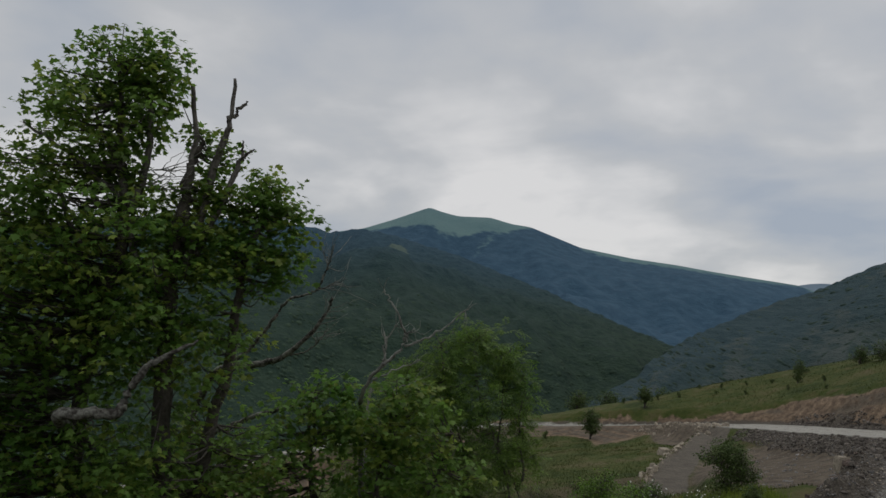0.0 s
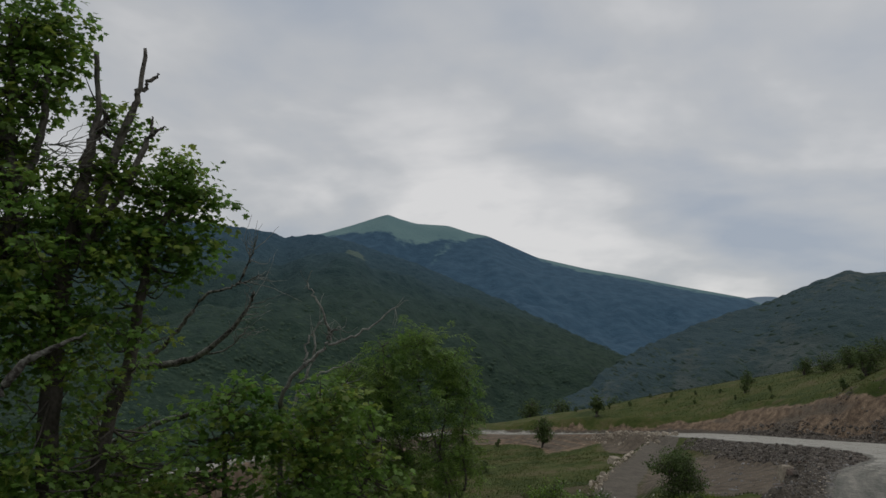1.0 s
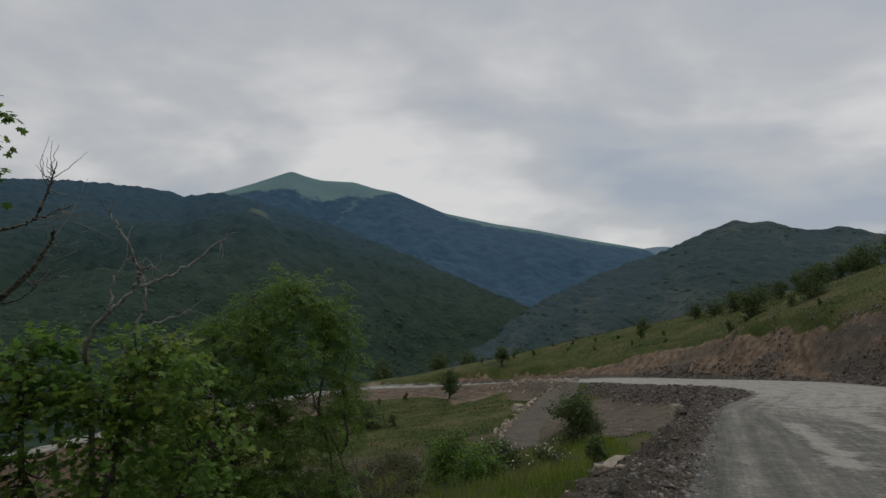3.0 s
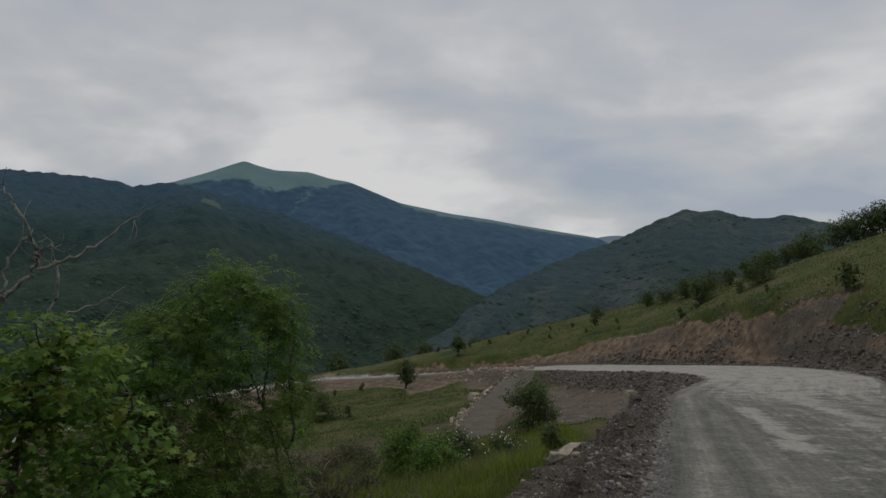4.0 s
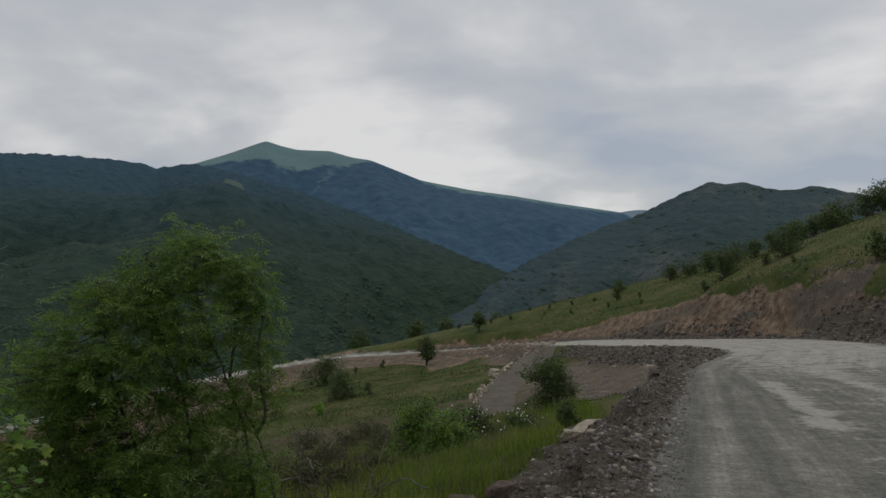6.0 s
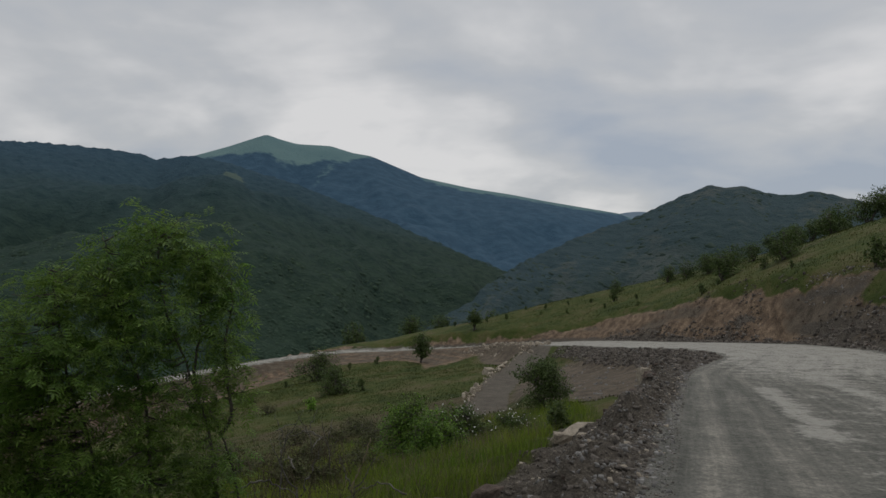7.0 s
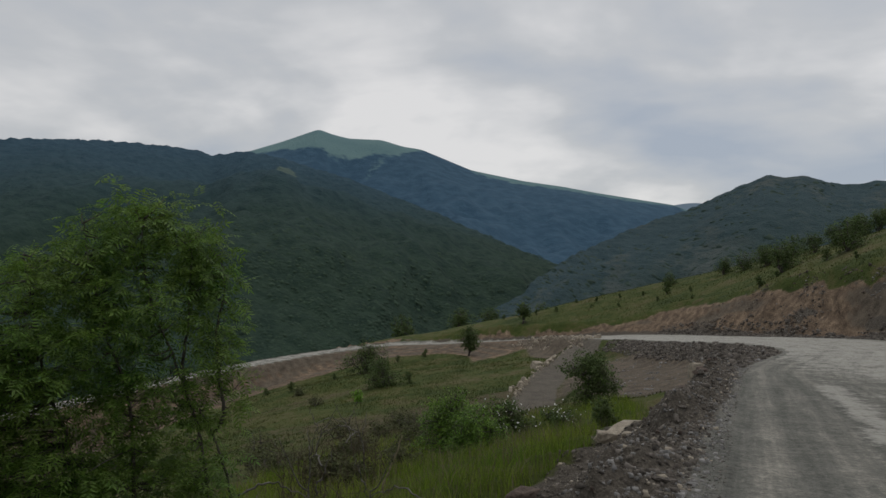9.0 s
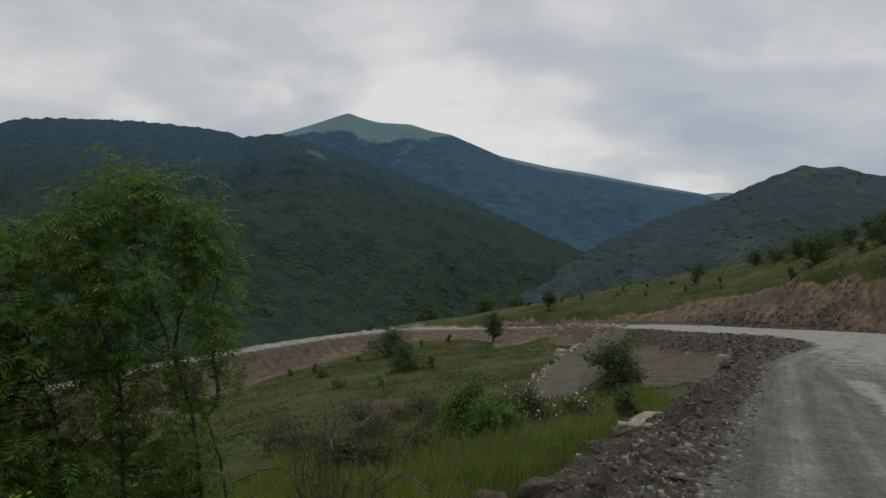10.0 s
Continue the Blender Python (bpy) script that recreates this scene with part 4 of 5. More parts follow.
crown_parts(maple, MAPLE_LOBES, [TRUNK[2:], SECOND[1:], THIRD[1:]], 12000, 0.038, (MAPLE_V, MAPLE_F), LEAF, 11, 15, 0.07, (LEAF_YELLOW, 0.25), flat=0.65)
settle(maple)

# the lower maple thicket in front of it
bx1, by1 = -2.95, 1.15
g1 = height(bx1, by1)
thicket = thing("maple_sapling", bx1, by1, g1, "low bushy maple with broad green and yellowing leaves", "tree")
STEMS = [[(bx1, by1, g1 - 0.1), (-2.95, 1.1, 0.4), (-2.9, 1.1, 1.1), (-2.75, 1.1, 1.7)], [(bx1 - 0.1, by1, g1 - 0.1), (-3.15, 1.1, 0.5), (-3.3, 1.0, 1.2), (-3.3, 0.95, 1.75)],
         [(bx1 + 0.1, by1 + 0.1, g1 - 0.1), (-2.75, 1.3, 0.5), (-2.55, 1.3, 1.1), (-2.4, 1.2, 1.5)]]
for k, s in enumerate(STEMS):
    limb("stem", s, [0.03, 0.025, 0.016, 0.005], thicket, BARK, crook=0.01, seed=50 + k)
crown_parts(thicket, [(-3.24, 0.9, 1.72, 0.32, 0.2), (-2.82, 1.1, 1.62, 0.36, 0.24), (-3.01, 1.05, 1.33, 0.46, 0.32), (-3.55, 0.75, 1.3, 0.42, 0.27), (-2.5, 1.2, 1.32, 0.27, 0.24), (-2.74, 1.35, 1.1, 0.4, 0.28),
                      (-3.1, 1.1, 0.85, 0.5, 0.35), (-2.5, 1.5, 0.75, 0.4, 0.3), (-3.6, 0.9, 0.8, 0.5, 0.35), (-2.73, 1.05, 1.8, 0.2, 0.14), (-3.13, 0.93, 1.75, 0.22, 0.14), (-3.27, 0.89, 1.54, 0.3, 0.2), (-2.51, 1.12, 1.67, 0.2, 0.16), (-2.89, 1.0, 1.56, 0.35, 0.2)], STEMS, 6200, 0.044, (MAPLE_V, MAPLE_F), LEAF, 12, 13, 0.075, (LEAF_YELLOW, 0.3), flat=0.65)
settle(thicket)

# bare dead saplings standing in the thicket
for k, (base, lines) in enumerate([
        ((-2.98, 1.4), [[(-3.0, 1.1, 1.3), (-2.93, 0.85, 1.75), (-2.79, 0.75, 1.93), (-2.72, 0.75, 1.98), (-2.65, 0.75, 2.06), (-2.62, 0.75, 2.14)], [(-2.64, 0.75, 2.10), (-2.62, 0.75, 2.15), (-2.57, 0.76, 2.16)],
                          [(-2.64, 0.76, 2.07), (-2.5, 0.8, 2.13), (-2.37, 0.84, 2.23), (-2.27, 0.88, 2.31)], [(-2.63, 0.75, 2.13), (-2.66, 0.75, 2.2), (-2.73, 0.75, 2.34), (-2.79, 0.75, 2.42)], [(-2.79, 0.75, 1.93), (-2.77, 0.75, 1.97), (-2.75, 0.75, 2.11), (-2.69, 0.75, 2.2)]]),
        ((-3.2, 1.83), [[(-3.2, 1.83, 0.6), (-3.20, 1.83, 1.60), (-3.15, 1.86, 1.82), (-3.10, 1.88, 2.00), (-3.12, 1.88, 2.16)], [(-3.16, 1.85, 1.79), (-3.00, 1.94, 1.88), (-2.84, 2.02, 1.94)], [(-3.18, 1.85, 1.7), (-3.02, 1.9, 1.72), (-2.85, 1.95, 1.80)]])]):
    z0 = height(*base)
    dead = thing("dead_sapling", *base, z0, "bare grey dead sapling among green leaves" if k == 0 else "thin bare dead sapling with forked twigs", "tree")
    first = [(base[0], base[1], z0 - 0.05)] + lines[0]
    limb("trunk", first, [0.018, 0.014, 0.011, 0.009, 0.007], dead, PALE_WOOD, crook=0.006, seed=60 + k)
    for j, ln in enumerate(lines[1:]):
        limb("branch", ln, [0.009, 0.006, 0.003], dead, PALE_WOOD, sides=6, crook=0.008, seed=65 + j)
    tw = []
    for ln in lines:
        for q in range(4):
            a = np.array(ln[-1]) * 0.6 + np.array(ln[-2]) * 0.4
            a = a + (np.array(ln[-1]) - a) * g.uniform(0, 1)
            b = a + (np.array(ln[-1]) - np.array(ln[-2])) * g.uniform(0.2, 0.8) + g.normal(0, 0.05, 3)
            tw.append(tube([a, (a + b) / 2 + g.normal(0, 0.01, 3), b], [0.002, 0.0015, 0.0008], 4, 3, 0, q))
    v, f = join_tubes(tw)
    tagged(part("twig_mass", mesh_from("twig_mass", v, f, PALE_WOOD), dead), kind="stuff")
    settle(dead)

# the young ash with several stems
bx2, by2 = -2.5, 5.7
g2 = height(bx2, by2)
ash = thing("ash_tree", bx2, by2, g2, "young many-stemmed ash with feathery dark green leaves", "tree")
ASH_STEMS = [[(-2.45, 5.7, g2 - 0.2), (-2.5, 5.68, -0.6), (-2.53, 5.67, -0.06), (-2.59, 5.64, 0.35), (-2.68, 5.6, 0.66), (-2.81, 5.54, 1.04), (-2.91, 5.5, 1.29), (-3.0, 5.46, 1.67), (-3.03, 5.44, 2.1)],
             [(-2.68, 5.6, 0.66), (-2.72, 5.58, 0.91), (-2.69, 5.59, 1.17), (-2.68, 5.6, 1.41), (-2.67, 5.6, 1.95)],
             [(-2.25, 5.8, g2 - 0.2), (-2.3, 5.77, -0.7), (-2.35, 5.75, -0.2), (-2.44, 5.71, 0.18), (-2.55, 5.66, 0.47), (-2.68, 5.6, 0.7)],
             [(-2.5, 5.68, 0.31), (-2.41, 5.72, 0.49), (-2.45, 5.7, 0.78), (-2.48, 5.69, 1.19), (-2.43, 5.71, 1.5), (-2.46, 5.7, 1.82)],
             [(-2.95, 5.5, g2 - 0.2), (-3.04, 5.44, -0.04), (-3.09, 5.41, 0.64), (-3.25, 5.34, 1.18), (-3.37, 5.29, 1.67), (-3.42, 5.27, 2.06)],
             [(-3.25, 5.45, g2 - 0.2), (-3.45, 5.3, 0.0), (-3.65, 5.2, 0.8), (-3.75, 5.12, 1.5), (-3.8, 5.1, 1.8)]]
for k, s in enumerate(ASH_STEMS):
    limb("stem", s, [0.018, 0.015, 0.011, 0.008, 0.004], ash, BARK, crook=0.005, seed=70 + k)
crown_parts(ash, [(-3.1, 5.46, 2.08, 0.36, 0.42), (-2.72, 5.68, 1.95, 0.26, 0.42), (-3.3, 5.4, 1.95, 0.36, 0.3), (-2.6, 5.7, 1.65, 0.3, 0.3), (-3.51, 5.23, 1.7, 0.44, 0.34), (-2.98, 5.52, 1.38, 0.66, 0.42), (-3.56, 5.20, 1.0, 0.68, 0.5), (-3.05, 5.51, 0.65, 0.6, 0.42),
                  (-3.60, 5.17, 0.11, 0.76, 0.5), (-3.1, 5.45, -0.07, 0.62, 0.42), (-4.2, 5.0, 0.7, 0.6, 0.6), (-4.2, 5.0, 0.0, 0.6, 0.6), (-3.4, 5.2, -0.6, 0.8, 0.45), (-3.82, 5.1, 1.65, 0.36, 0.3), (-3.95, 5.05, 1.1, 0.45, 0.4)],
            ASH_STEMS, 2400, 0.15, (ASH_V, ASH_F), ASH, 13, 8, 0.1, None, twig_r=0.005, flat=0.7)
crown_parts(ash, [(-2.5, 5.7, 1.4, 0.24, 0.5), (-2.5, 5.7, 0.85, 0.27, 0.4), (-2.35, 5.75, 0.7, 0.14, 0.14), (-2.6, 5.66, 0.2, 0.34, 0.4), (-2.65, 5.7, -0.4, 0.4, 0.5)], ASH_STEMS, 1900, 0.14, (ASH_V, ASH_F), ASH, 14, 5, 0.08, None, twig_r=0.004, flat=0.7)
settle(ash)

# leggy bare undergrowth in front of the grass
under = thing("bare_shrub", -2.2, 7.7, height(-2.2, 7.7), "leggy shrub of bare brown and grey twigs", "shrub")
z0 = height(-2.2, 7.7) - 0.05
tw = []
for k in range(46):
    a = np.array([-2.3 + g.uniform(-0.7, 0.8), 7.7 + g.uniform(-0.4, 0.4), 0])
    a[2] = height(a[0], a[1]) - 0.03
    h = g.uniform(0.35, 1.15)
    b = a + np.array([g.normal(0, 0.3), g.normal(0, 0.2), h])
    m1 = (a + b) / 2 + g.normal(0, 0.08, 3)
    tw.append(tube([a, m1, b], [0.009, 0.006, 0.002], 5, 5, 0.015, k))
    for q in range(3):
        c = m1 + (b - m1) * g.uniform(0, 0.9)
        e2 = c + np.array([g.normal(0, 0.22), g.normal(0, 0.15), g.uniform(0.02, 0.25)])
        tw.append(tube([c, (c + e2) / 2 + g.normal(0, 0.02, 3), e2], [0.004, 0.003, 0.001], 4, 3, 0, q))
v, f = join_tubes(tw)
tagged(part("twig_mass", mesh_from("twig_mass", v, f, TWIG), under), kind="stuff")
for k, pts in enumerate([[(-1.95, 7.75, z0), (-2.12, 7.71, -0.95), (-2.30, 7.66, -0.62), (-2.49, 7.60, -0.15)], [(-2.9, 7.45, -0.75), (-2.6, 7.55, -0.64), (-2.35, 7.63, -0.72), (-1.9, 7.75, -1.05)], [(-2.13, 7.71, -0.85), (-2.0, 7.75, -0.5), (-1.91, 7.77, -0.29)]]):
    limb("branch", pts, [0.013, 0.011, 0.008, 0.003], under, DEAD, "crooked grey branch", crook=0.015, seed=80 + k)
settle(under)
for x, y, s, turn in [(-1.5, 7.9, 0.9, 140), (-2.9, 7.4, 1.0, 220), (-3.3, 16.9, 1.2, 60), (-4.6, 18.6, 1.4, 150), (-5.2, 24.4, 1.5, 20), (-3.6, 13.4, 1.1, 100)]:
    copy_thing(under, pose(x, y, height(x, y), 0, 0, turn) @ Matrix.Diagonal((s, s, s * 0.85, 1)))

bush("undergrowth_bush", -4.75, 4.9, 2.3, 3.0, "bright green undergrowth beneath the ash", 151, BUSH_BRIGHT, 0.06, 4200)
bush("undergrowth_bush", -2.6, 2.4, 0.9, 1.55, "fresh green undergrowth on the road's bank", 155, BUSH_BRIGHT, 0.05, 2600)
bush("undergrowth_bush", -2.75, 4.0, 1.2, 2.2, "bright green undergrowth in front of the ash's stems", 157, BUSH_BRIGHT, 0.05, 4200)
bush("undergrowth_bush", -2.35, 4.5, 0.9, 1.6, "low bright green undergrowth at the grass's edge", 158, BUSH_BRIGHT, 0.05, 2400)
bush("undergrowth_bush", -3.9, 3.4, 1.5, 2.3, "fresh green undergrowth below the thicket", 156, BUSH_BRIGHT, 0.055, 3400)
bush("undergrowth_bush", -3.5, 4.2, 1.6, 2.75, "fresh green undergrowth in front of the ash", 152, BUSH_BRIGHT, 0.055, 3600)
bush("undergrowth_bush", -3.0, 3.5, 1.0, 2.4, "fresh green undergrowth close to the road", 154, BUSH_BRIGHT, 0.05, 2600)
bush("undergrowth_bush", -2.75, 4.9, 0.9, 1.5, "small fresh green undergrowth at the ash's foot", 153, BUSH_BRIGHT, 0.05, 1400)

# a dead stalk in the grass
sz = height(-2.3, 13.8)
stalk = thing("dead_stalk", -2.3, 13.8, sz, "pale dead stalk standing in the grass", "stalk")
limb("stem", [(-2.3, 13.8, sz - 0.1), (-2.23, 13.82, -2.4), (-2.07, 13.85, -2.02), (-1.93, 13.87, -1.54)], [0.022, 0.02, 0.016, 0.01], stalk, STRAW, crook=0.01)
settle(stalk)


bush("hawthorn_bush", 4.1, 33.6, 2.75, 2.7, "dark green rounded hawthorn bush beside the old track", 101, BUSH, 0.1, 5200)
bush("hawthorn_tree", -3.2, 84.5, 3.6, 3.6, "small dark tree with a short forked trunk on the hump", 102, BUSH, 0.17, 2600, trunk=0.25, category="tree")
bush("round_bush", -13.9, 77.5, 5.4, 3.7, "dense dark round bush above the lower road", 103, BUSH, 0.17, 3200)
bush("round_bush", -10.0, 65.0, 4.2, 2.8, "dense green bush lower on the grassy hump", 104, BUSH, 0.15, 2600)
bush("small_bush", -7.7, 64.1, 1.1, 1.3, "small upright green bush on the hump", 105, BUSH, 0.12, 500)
bush("small_bush", -10.9, 57.0, 1.3, 1.1, "small bright green bush in the grass", 106, BUSH_BRIGHT, 0.12, 500)
bush("thorn_tree", 3.3, 96.5, 3.0, 3.4, "dark small tree on the crest of the meadow", 107, BUSH, 0.18, 1700, trunk=0.2, category="tree")
bush("leafy_bush", -1.4, 24.0, 3.0, 2.5, "bright green leafy bush on the slope", 108, LEAFY, 0.09, 6500)
bush("leafy_bush", -0.7, 21.0, 2.2, 1.6, "bright green leafy bush low in the grass", 116, LEAFY, 0.085, 4200)
bush("blossoming_bush", 0.5, 26.6, 2.2, 1.7, "dark green bush dotted with white blossoms", 109, BUSH, 0.085, 3000, flowers=7)
bush("blossoming_bush", 2.2, 27.2, 1.7, 0.9, "low bush with white blossoms beside the track", 110, BUSH, 0.08, 1400, flowers=5)
bush("dark_shrub", 2.75, 20.2, 1.1, 1.25, "dark green shrub beside pale rocks", 111, BUSH, 0.07, 1500)
for k, (x, y, w, h) in enumerate([(-5.3, 40.0, 2.6, 1.2), (-7.5, 35.0, 2.8, 1.2), (-3.6, 32.0, 2.4, 1.1), (-5.5, 28.0, 2.4, 1.2), (-3.4, 24.0, 1.8, 1.0), (-4.4, 18.5, 1.6, 1.1), (-10.0, 30.0, 3.0, 1.6), (-2.9, 44.0, 2.0, 0.8), (-8.0, 24.0, 2.4, 1.4), (-15.0, 60.0, 2.2, 1.1), (-18.5, 68.0, 1.8, 1.0), (-6.8, 22.4, 1.9, 1.3), (-5.2, 24.6, 1.6, 1.2), (-2.6, 19.2, 1.4, 0.9), (-3.4, 17.0, 1.3, 0.9), (-4.5, 18.4, 1.5, 1.1), (-4.6, 35.2, 2.2, 0.9), (-5.4, 33.4, 2.0, 1.0), (-3.0, 28.5, 2.0, 1.0)]):
    bush("low_scrub", x, y, w, h * 0.75, "low brownish green thorny scrub on the slope", 120 + k, SCRUB_LEAF, 0.095, 950, group="low scrub on the slope")

# trees on the uphill meadow
meadow_tree = bush("meadow_tree", 26.8, 72.4, 4.3, 3.5, "small dark tree with a bent trunk on the meadow", 140, BUSH, 0.19, 1700, trunk=0.16, category="tree", group="trees on the meadow")
meadow_tree_b = bush("meadow_tree", 29.6, 65.0, 3.5, 3.0, "small dark tree with a spreading crown on the meadow", 141, BUSH, 0.18, 1500, trunk=0.14, category="tree", group="trees on the meadow")
meadow_bush = bush("meadow_bush", 26.2, 45.0, 1.8, 2.3, "dense dark bush on the meadow above the cut", 142, BUSH, 0.17, 850, trunk=0.05, group="bushes on the meadow")


def repeat(ob, spots):
    for x, y, s, turn in spots:
        s *= 0.8
        copy_thing(ob, pose(x, y, height(x, y), 0, 0, turn) @ Matrix.Diagonal((s, s, s, 1)))


repeat(meadow_tree, [(27.5, 93.0, 0.9, 40), (31.0, 88.0, 1.0, 120), (37.5, 85.5, 1.0, 290), (40.5, 87.5, 1.1, 15), (43.5, 88.5, 1.15, 75), (46.5, 90.0, 1.2, 160), (43.0, 75.5, 1.35, 100), (45.0, 73.5, 1.45, 20), (47.5, 74.0, 1.5, 200), (50.0, 73.0, 1.6, 320), (52.0, 71.0, 1.6, 140), (46.5, 78.0, 1.5, 250), (54.5, 74.0, 1.7, 60), (50.5, 77.0, 1.6, 10), (34.5, 83.5, 0.9, 170), (30.5, 86.5, 1.0, 230), (-6.0, 112.0, 1.5, 50), (-1.0, 116.0, 1.4, 190)])
repeat(meadow_tree_b, [(48.5, 71.0, 1.5, 310), (42.0, 81.0, 1.4, 45), (44.5, 84.0, 1.5, 120), (53.5, 69.5, 1.6, 200), (39.0, 84.0, 1.2, 290), (34.0, 88.0, 1.1, 20), (22.5, 99.5, 0.8, 95), (29.5, 91.5, 1.0, 180), (38.5, 82.0, 1.2, 250), (-14.0, 108.0, 1.6, 130), (7.0, 118.0, 1.3, 300)])
repeat(meadow_bush, [(20.6, 92.4, 1.0, 10), (23.4, 68.3, 0.75, 100), (27.9, 65.2, 0.62, 200), (10.8, 104.3, 0.4, 30), (16.1, 99.8, 0.42, 130), (18.7, 97.1, 0.4, 220), (13.3, 101.4, 0.45, 300), (7.8, 101.0, 0.45, 60),
                     (22.3, 87.8, 0.45, 150), (0.8, 103.3, 0.5, 250), (5.2, 101.5, 0.5, 330), (15.0, 94.0, 0.35, 80), (19.0, 90.0, 0.4, 170), (21.0, 82.0, 0.35, 270), (12.0, 97.0, 0.35, 350), (25.5, 70.0, 0.4, 45), (27.0, 58.0, 0.4, 140), (29.0, 50.0, 0.4, 240),
                     (-20.0, 70.5, 0.6, 20), (-23.0, 72.0, 0.5, 110), (-16.5, 74.0, 0.45, 200), (-8.5, 86.5, 0.6, 300), (-11.5, 84.5, 0.5, 25)])

# ---- grass ----
def grass(name, n, box, high, wide, seed, label, material, keep=None):
    g = np.random.default_rng(seed)
    x, y = g.uniform(box[0], box[1], n), g.uniform(box[2], box[3], n)
    clump = fbm((x + 0.63 * y) / 3.1, (y - 0.63 * x) / 3.1, 5, seed, 0.7) + 0.5 * fbm((x - 0.3 * y) / 9, (y + 0.3 * x) / 9, 3, seed + 9) + g.uniform(-0.6, 0.6, n) > -0.15
    z, m = terrain(x, y, True)
    bare = np.maximum.reduce([m["gravel"], m["rubble"], m["soil"], m["track"], m["brown"]])
    ok = clump & (bare < 0.35) & (m["dry"] + g.uniform(-0.3, 0.3, n) < 0.5)
    if keep is not None:
        ok &= keep(x, y)
    x, y, z = x[ok], y[ok], z[ok]
    k = len(x)
    a = g.uniform(0, 2 * np.pi, k)
    h = high * g.uniform(0.45, 1.2, k) * (1 + 0.5 * fbm(x / 2.5, y / 2.5, 2, 4))
    w = wide * g.uniform(0.6, 1.3, k)
    lean = g.normal(0, 0.35, (k, 2)) * h[:, None]
    base = np.stack([x, y, z - 0.02], 1)
    side = np.stack([np.cos(a), np.sin(a), np.zeros(k)], 1) * w[:, None] / 2
    mid = base + np.stack([lean[:, 0] * 0.35, lean[:, 1] * 0.35, h * 0.6], 1)
    tip = base + np.stack([lean[:, 0], lean[:, 1], h], 1)
    v = np.stack([base - side, base + side, mid + side * 0.7, mid - side * 0.7, tip], 1).reshape(-1, 3)
    o = (np.arange(k) * 5)[:, None]
    f = np.concatenate([o + np.array([[0, 1, 2]]), o + np.array([[0, 2, 3]]), o + np.array([[3, 2, 4]])])
    return tagged(new(name, mesh_from(name, v, f, material)), label, "grass", kind="stuff")


grass("tall_grass", 60000, (-7, 5.5, 7, 32), 0.42, 0.016, 201, "tall green and yellowing grass on the slope", GRASS)
grass("dry_grass", 14000, (-8, 3, 7, 34), 0.5, 0.012, 202, "dry straw-coloured stems among the grass", STRAW)
grass("hump_grass", 90000, (-26, 9, 32, 92), 0.15, 0.035, 203, "short rough grass on the hump", ROUGH_GRASS)
grass("meadow_grass", 70000, (2, 48, 34, 118), 0.17, 0.045, 204, "short grass on the uphill meadow", ROUGH_GRASS, lambda x, y: x > 2 + (110 - y) * 0.12)

# ---- rocks ----
CHIP_F = np.array([(0, 2, 3, 1), (4, 5, 7, 6), (0, 1, 5, 4), (2, 6, 7, 3), (0, 4, 6, 2), (1, 3, 7, 5)])
CHIP_F = np.vstack([CHIP_F[:, [0, 1, 2]], CHIP_F[:, [0, 2, 3]]])
CORNERS = np.array([(a, b, c) for c in (-1, 1) for b in (-1, 1) for a in (-1, 1)], dtype=float)


def chips(n, g):
    """Corner places of n broken, wedge-shaped stones."""
    v = CORNERS[None] * g.uniform(0.45, 1.0, (n, 1, 3)) * g.uniform(0.45, 1.15, (n, 8, 1)) * 0.8
    v[:, 4:, :2] = v[:, 4:, :2] * g.uniform(0.25, 1.0, (n, 1, 2)) + g.normal(0, 0.16, (n, 1, 2))
    return v


def stone_mesh(seed, material, flat=0.7, rough=0.16):
    """A chipped block with bevelled corners and broken planes."""
    g = np.random.default_rng(seed)
    bm = bmesh.new()
    vs = [bm.verts.new(p * np.array([1.1, 0.85, flat])) for p in chips(1, g)[0]]
    bmesh.ops.convex_hull(bm, input=vs)
    bmesh.ops.bevel(bm, geom=bm.edges[:], offset=0.09, segments=1, affect="EDGES")
    bmesh.ops.triangulate(bm, faces=bm.faces[:])
    for v in bm.verts:
        v.co += Vector(g.normal(0, rough * 0.22, 3))
    me = bpy.data.meshes.new("stone")
    bm.to_mesh(me)
    bm.free()
    me.materials.append(material)
    return me


def boulder(name, x, y, size, label, seed, material, turn=0, sink=0.25, category="rock", stretch=(1, 0.7, 0.6), rounded=0.25):
    """A broken block: a chipped box with uneven planes."""
    g = np.random.default_rng(seed)
    bm = bmesh.new()
    bmesh.ops.create_cube(bm, size=2)
    bmesh.ops.bevel(bm, geom=bm.edges[:], offset=0.28, segments=2, affect="EDGES", profile=0.6)
    bmesh.ops.triangulate(bm, faces=bm.faces[:])
    bmesh.ops.subdivide_edges(bm, edges=bm.edges[:], cuts=1)
    for v in bm.verts:
        v.co = v.co.lerp(v.co.normalized() * 1.15, rounded)
        q = v.co.copy()
        v.co *= 1 + 0.22 * noise.noise(q * 0.9 + Vector((seed * 1.37, 0, 0))) * 1.6 + 0.16 * noise.noise(q * 2.7 + Vector((0, seed, 0)))
        v.co = Vector((v.co.x * stretch[0], v.co.y * stretch[1], v.co.z * stretch[2])) * size / 2
    me = bpy.data.meshes.new(name)
    bm.to_mesh(me)
    bm.free()
    me.materials.append(material)
    ob = new(name, me)
    ob.matrix_world = pose(x, y, height(x, y) + size * stretch[2] * (0.5 - sink), g.uniform(-8, 8), g.uniform(-8, 8), turn)
    return tagged(ob, label, category)


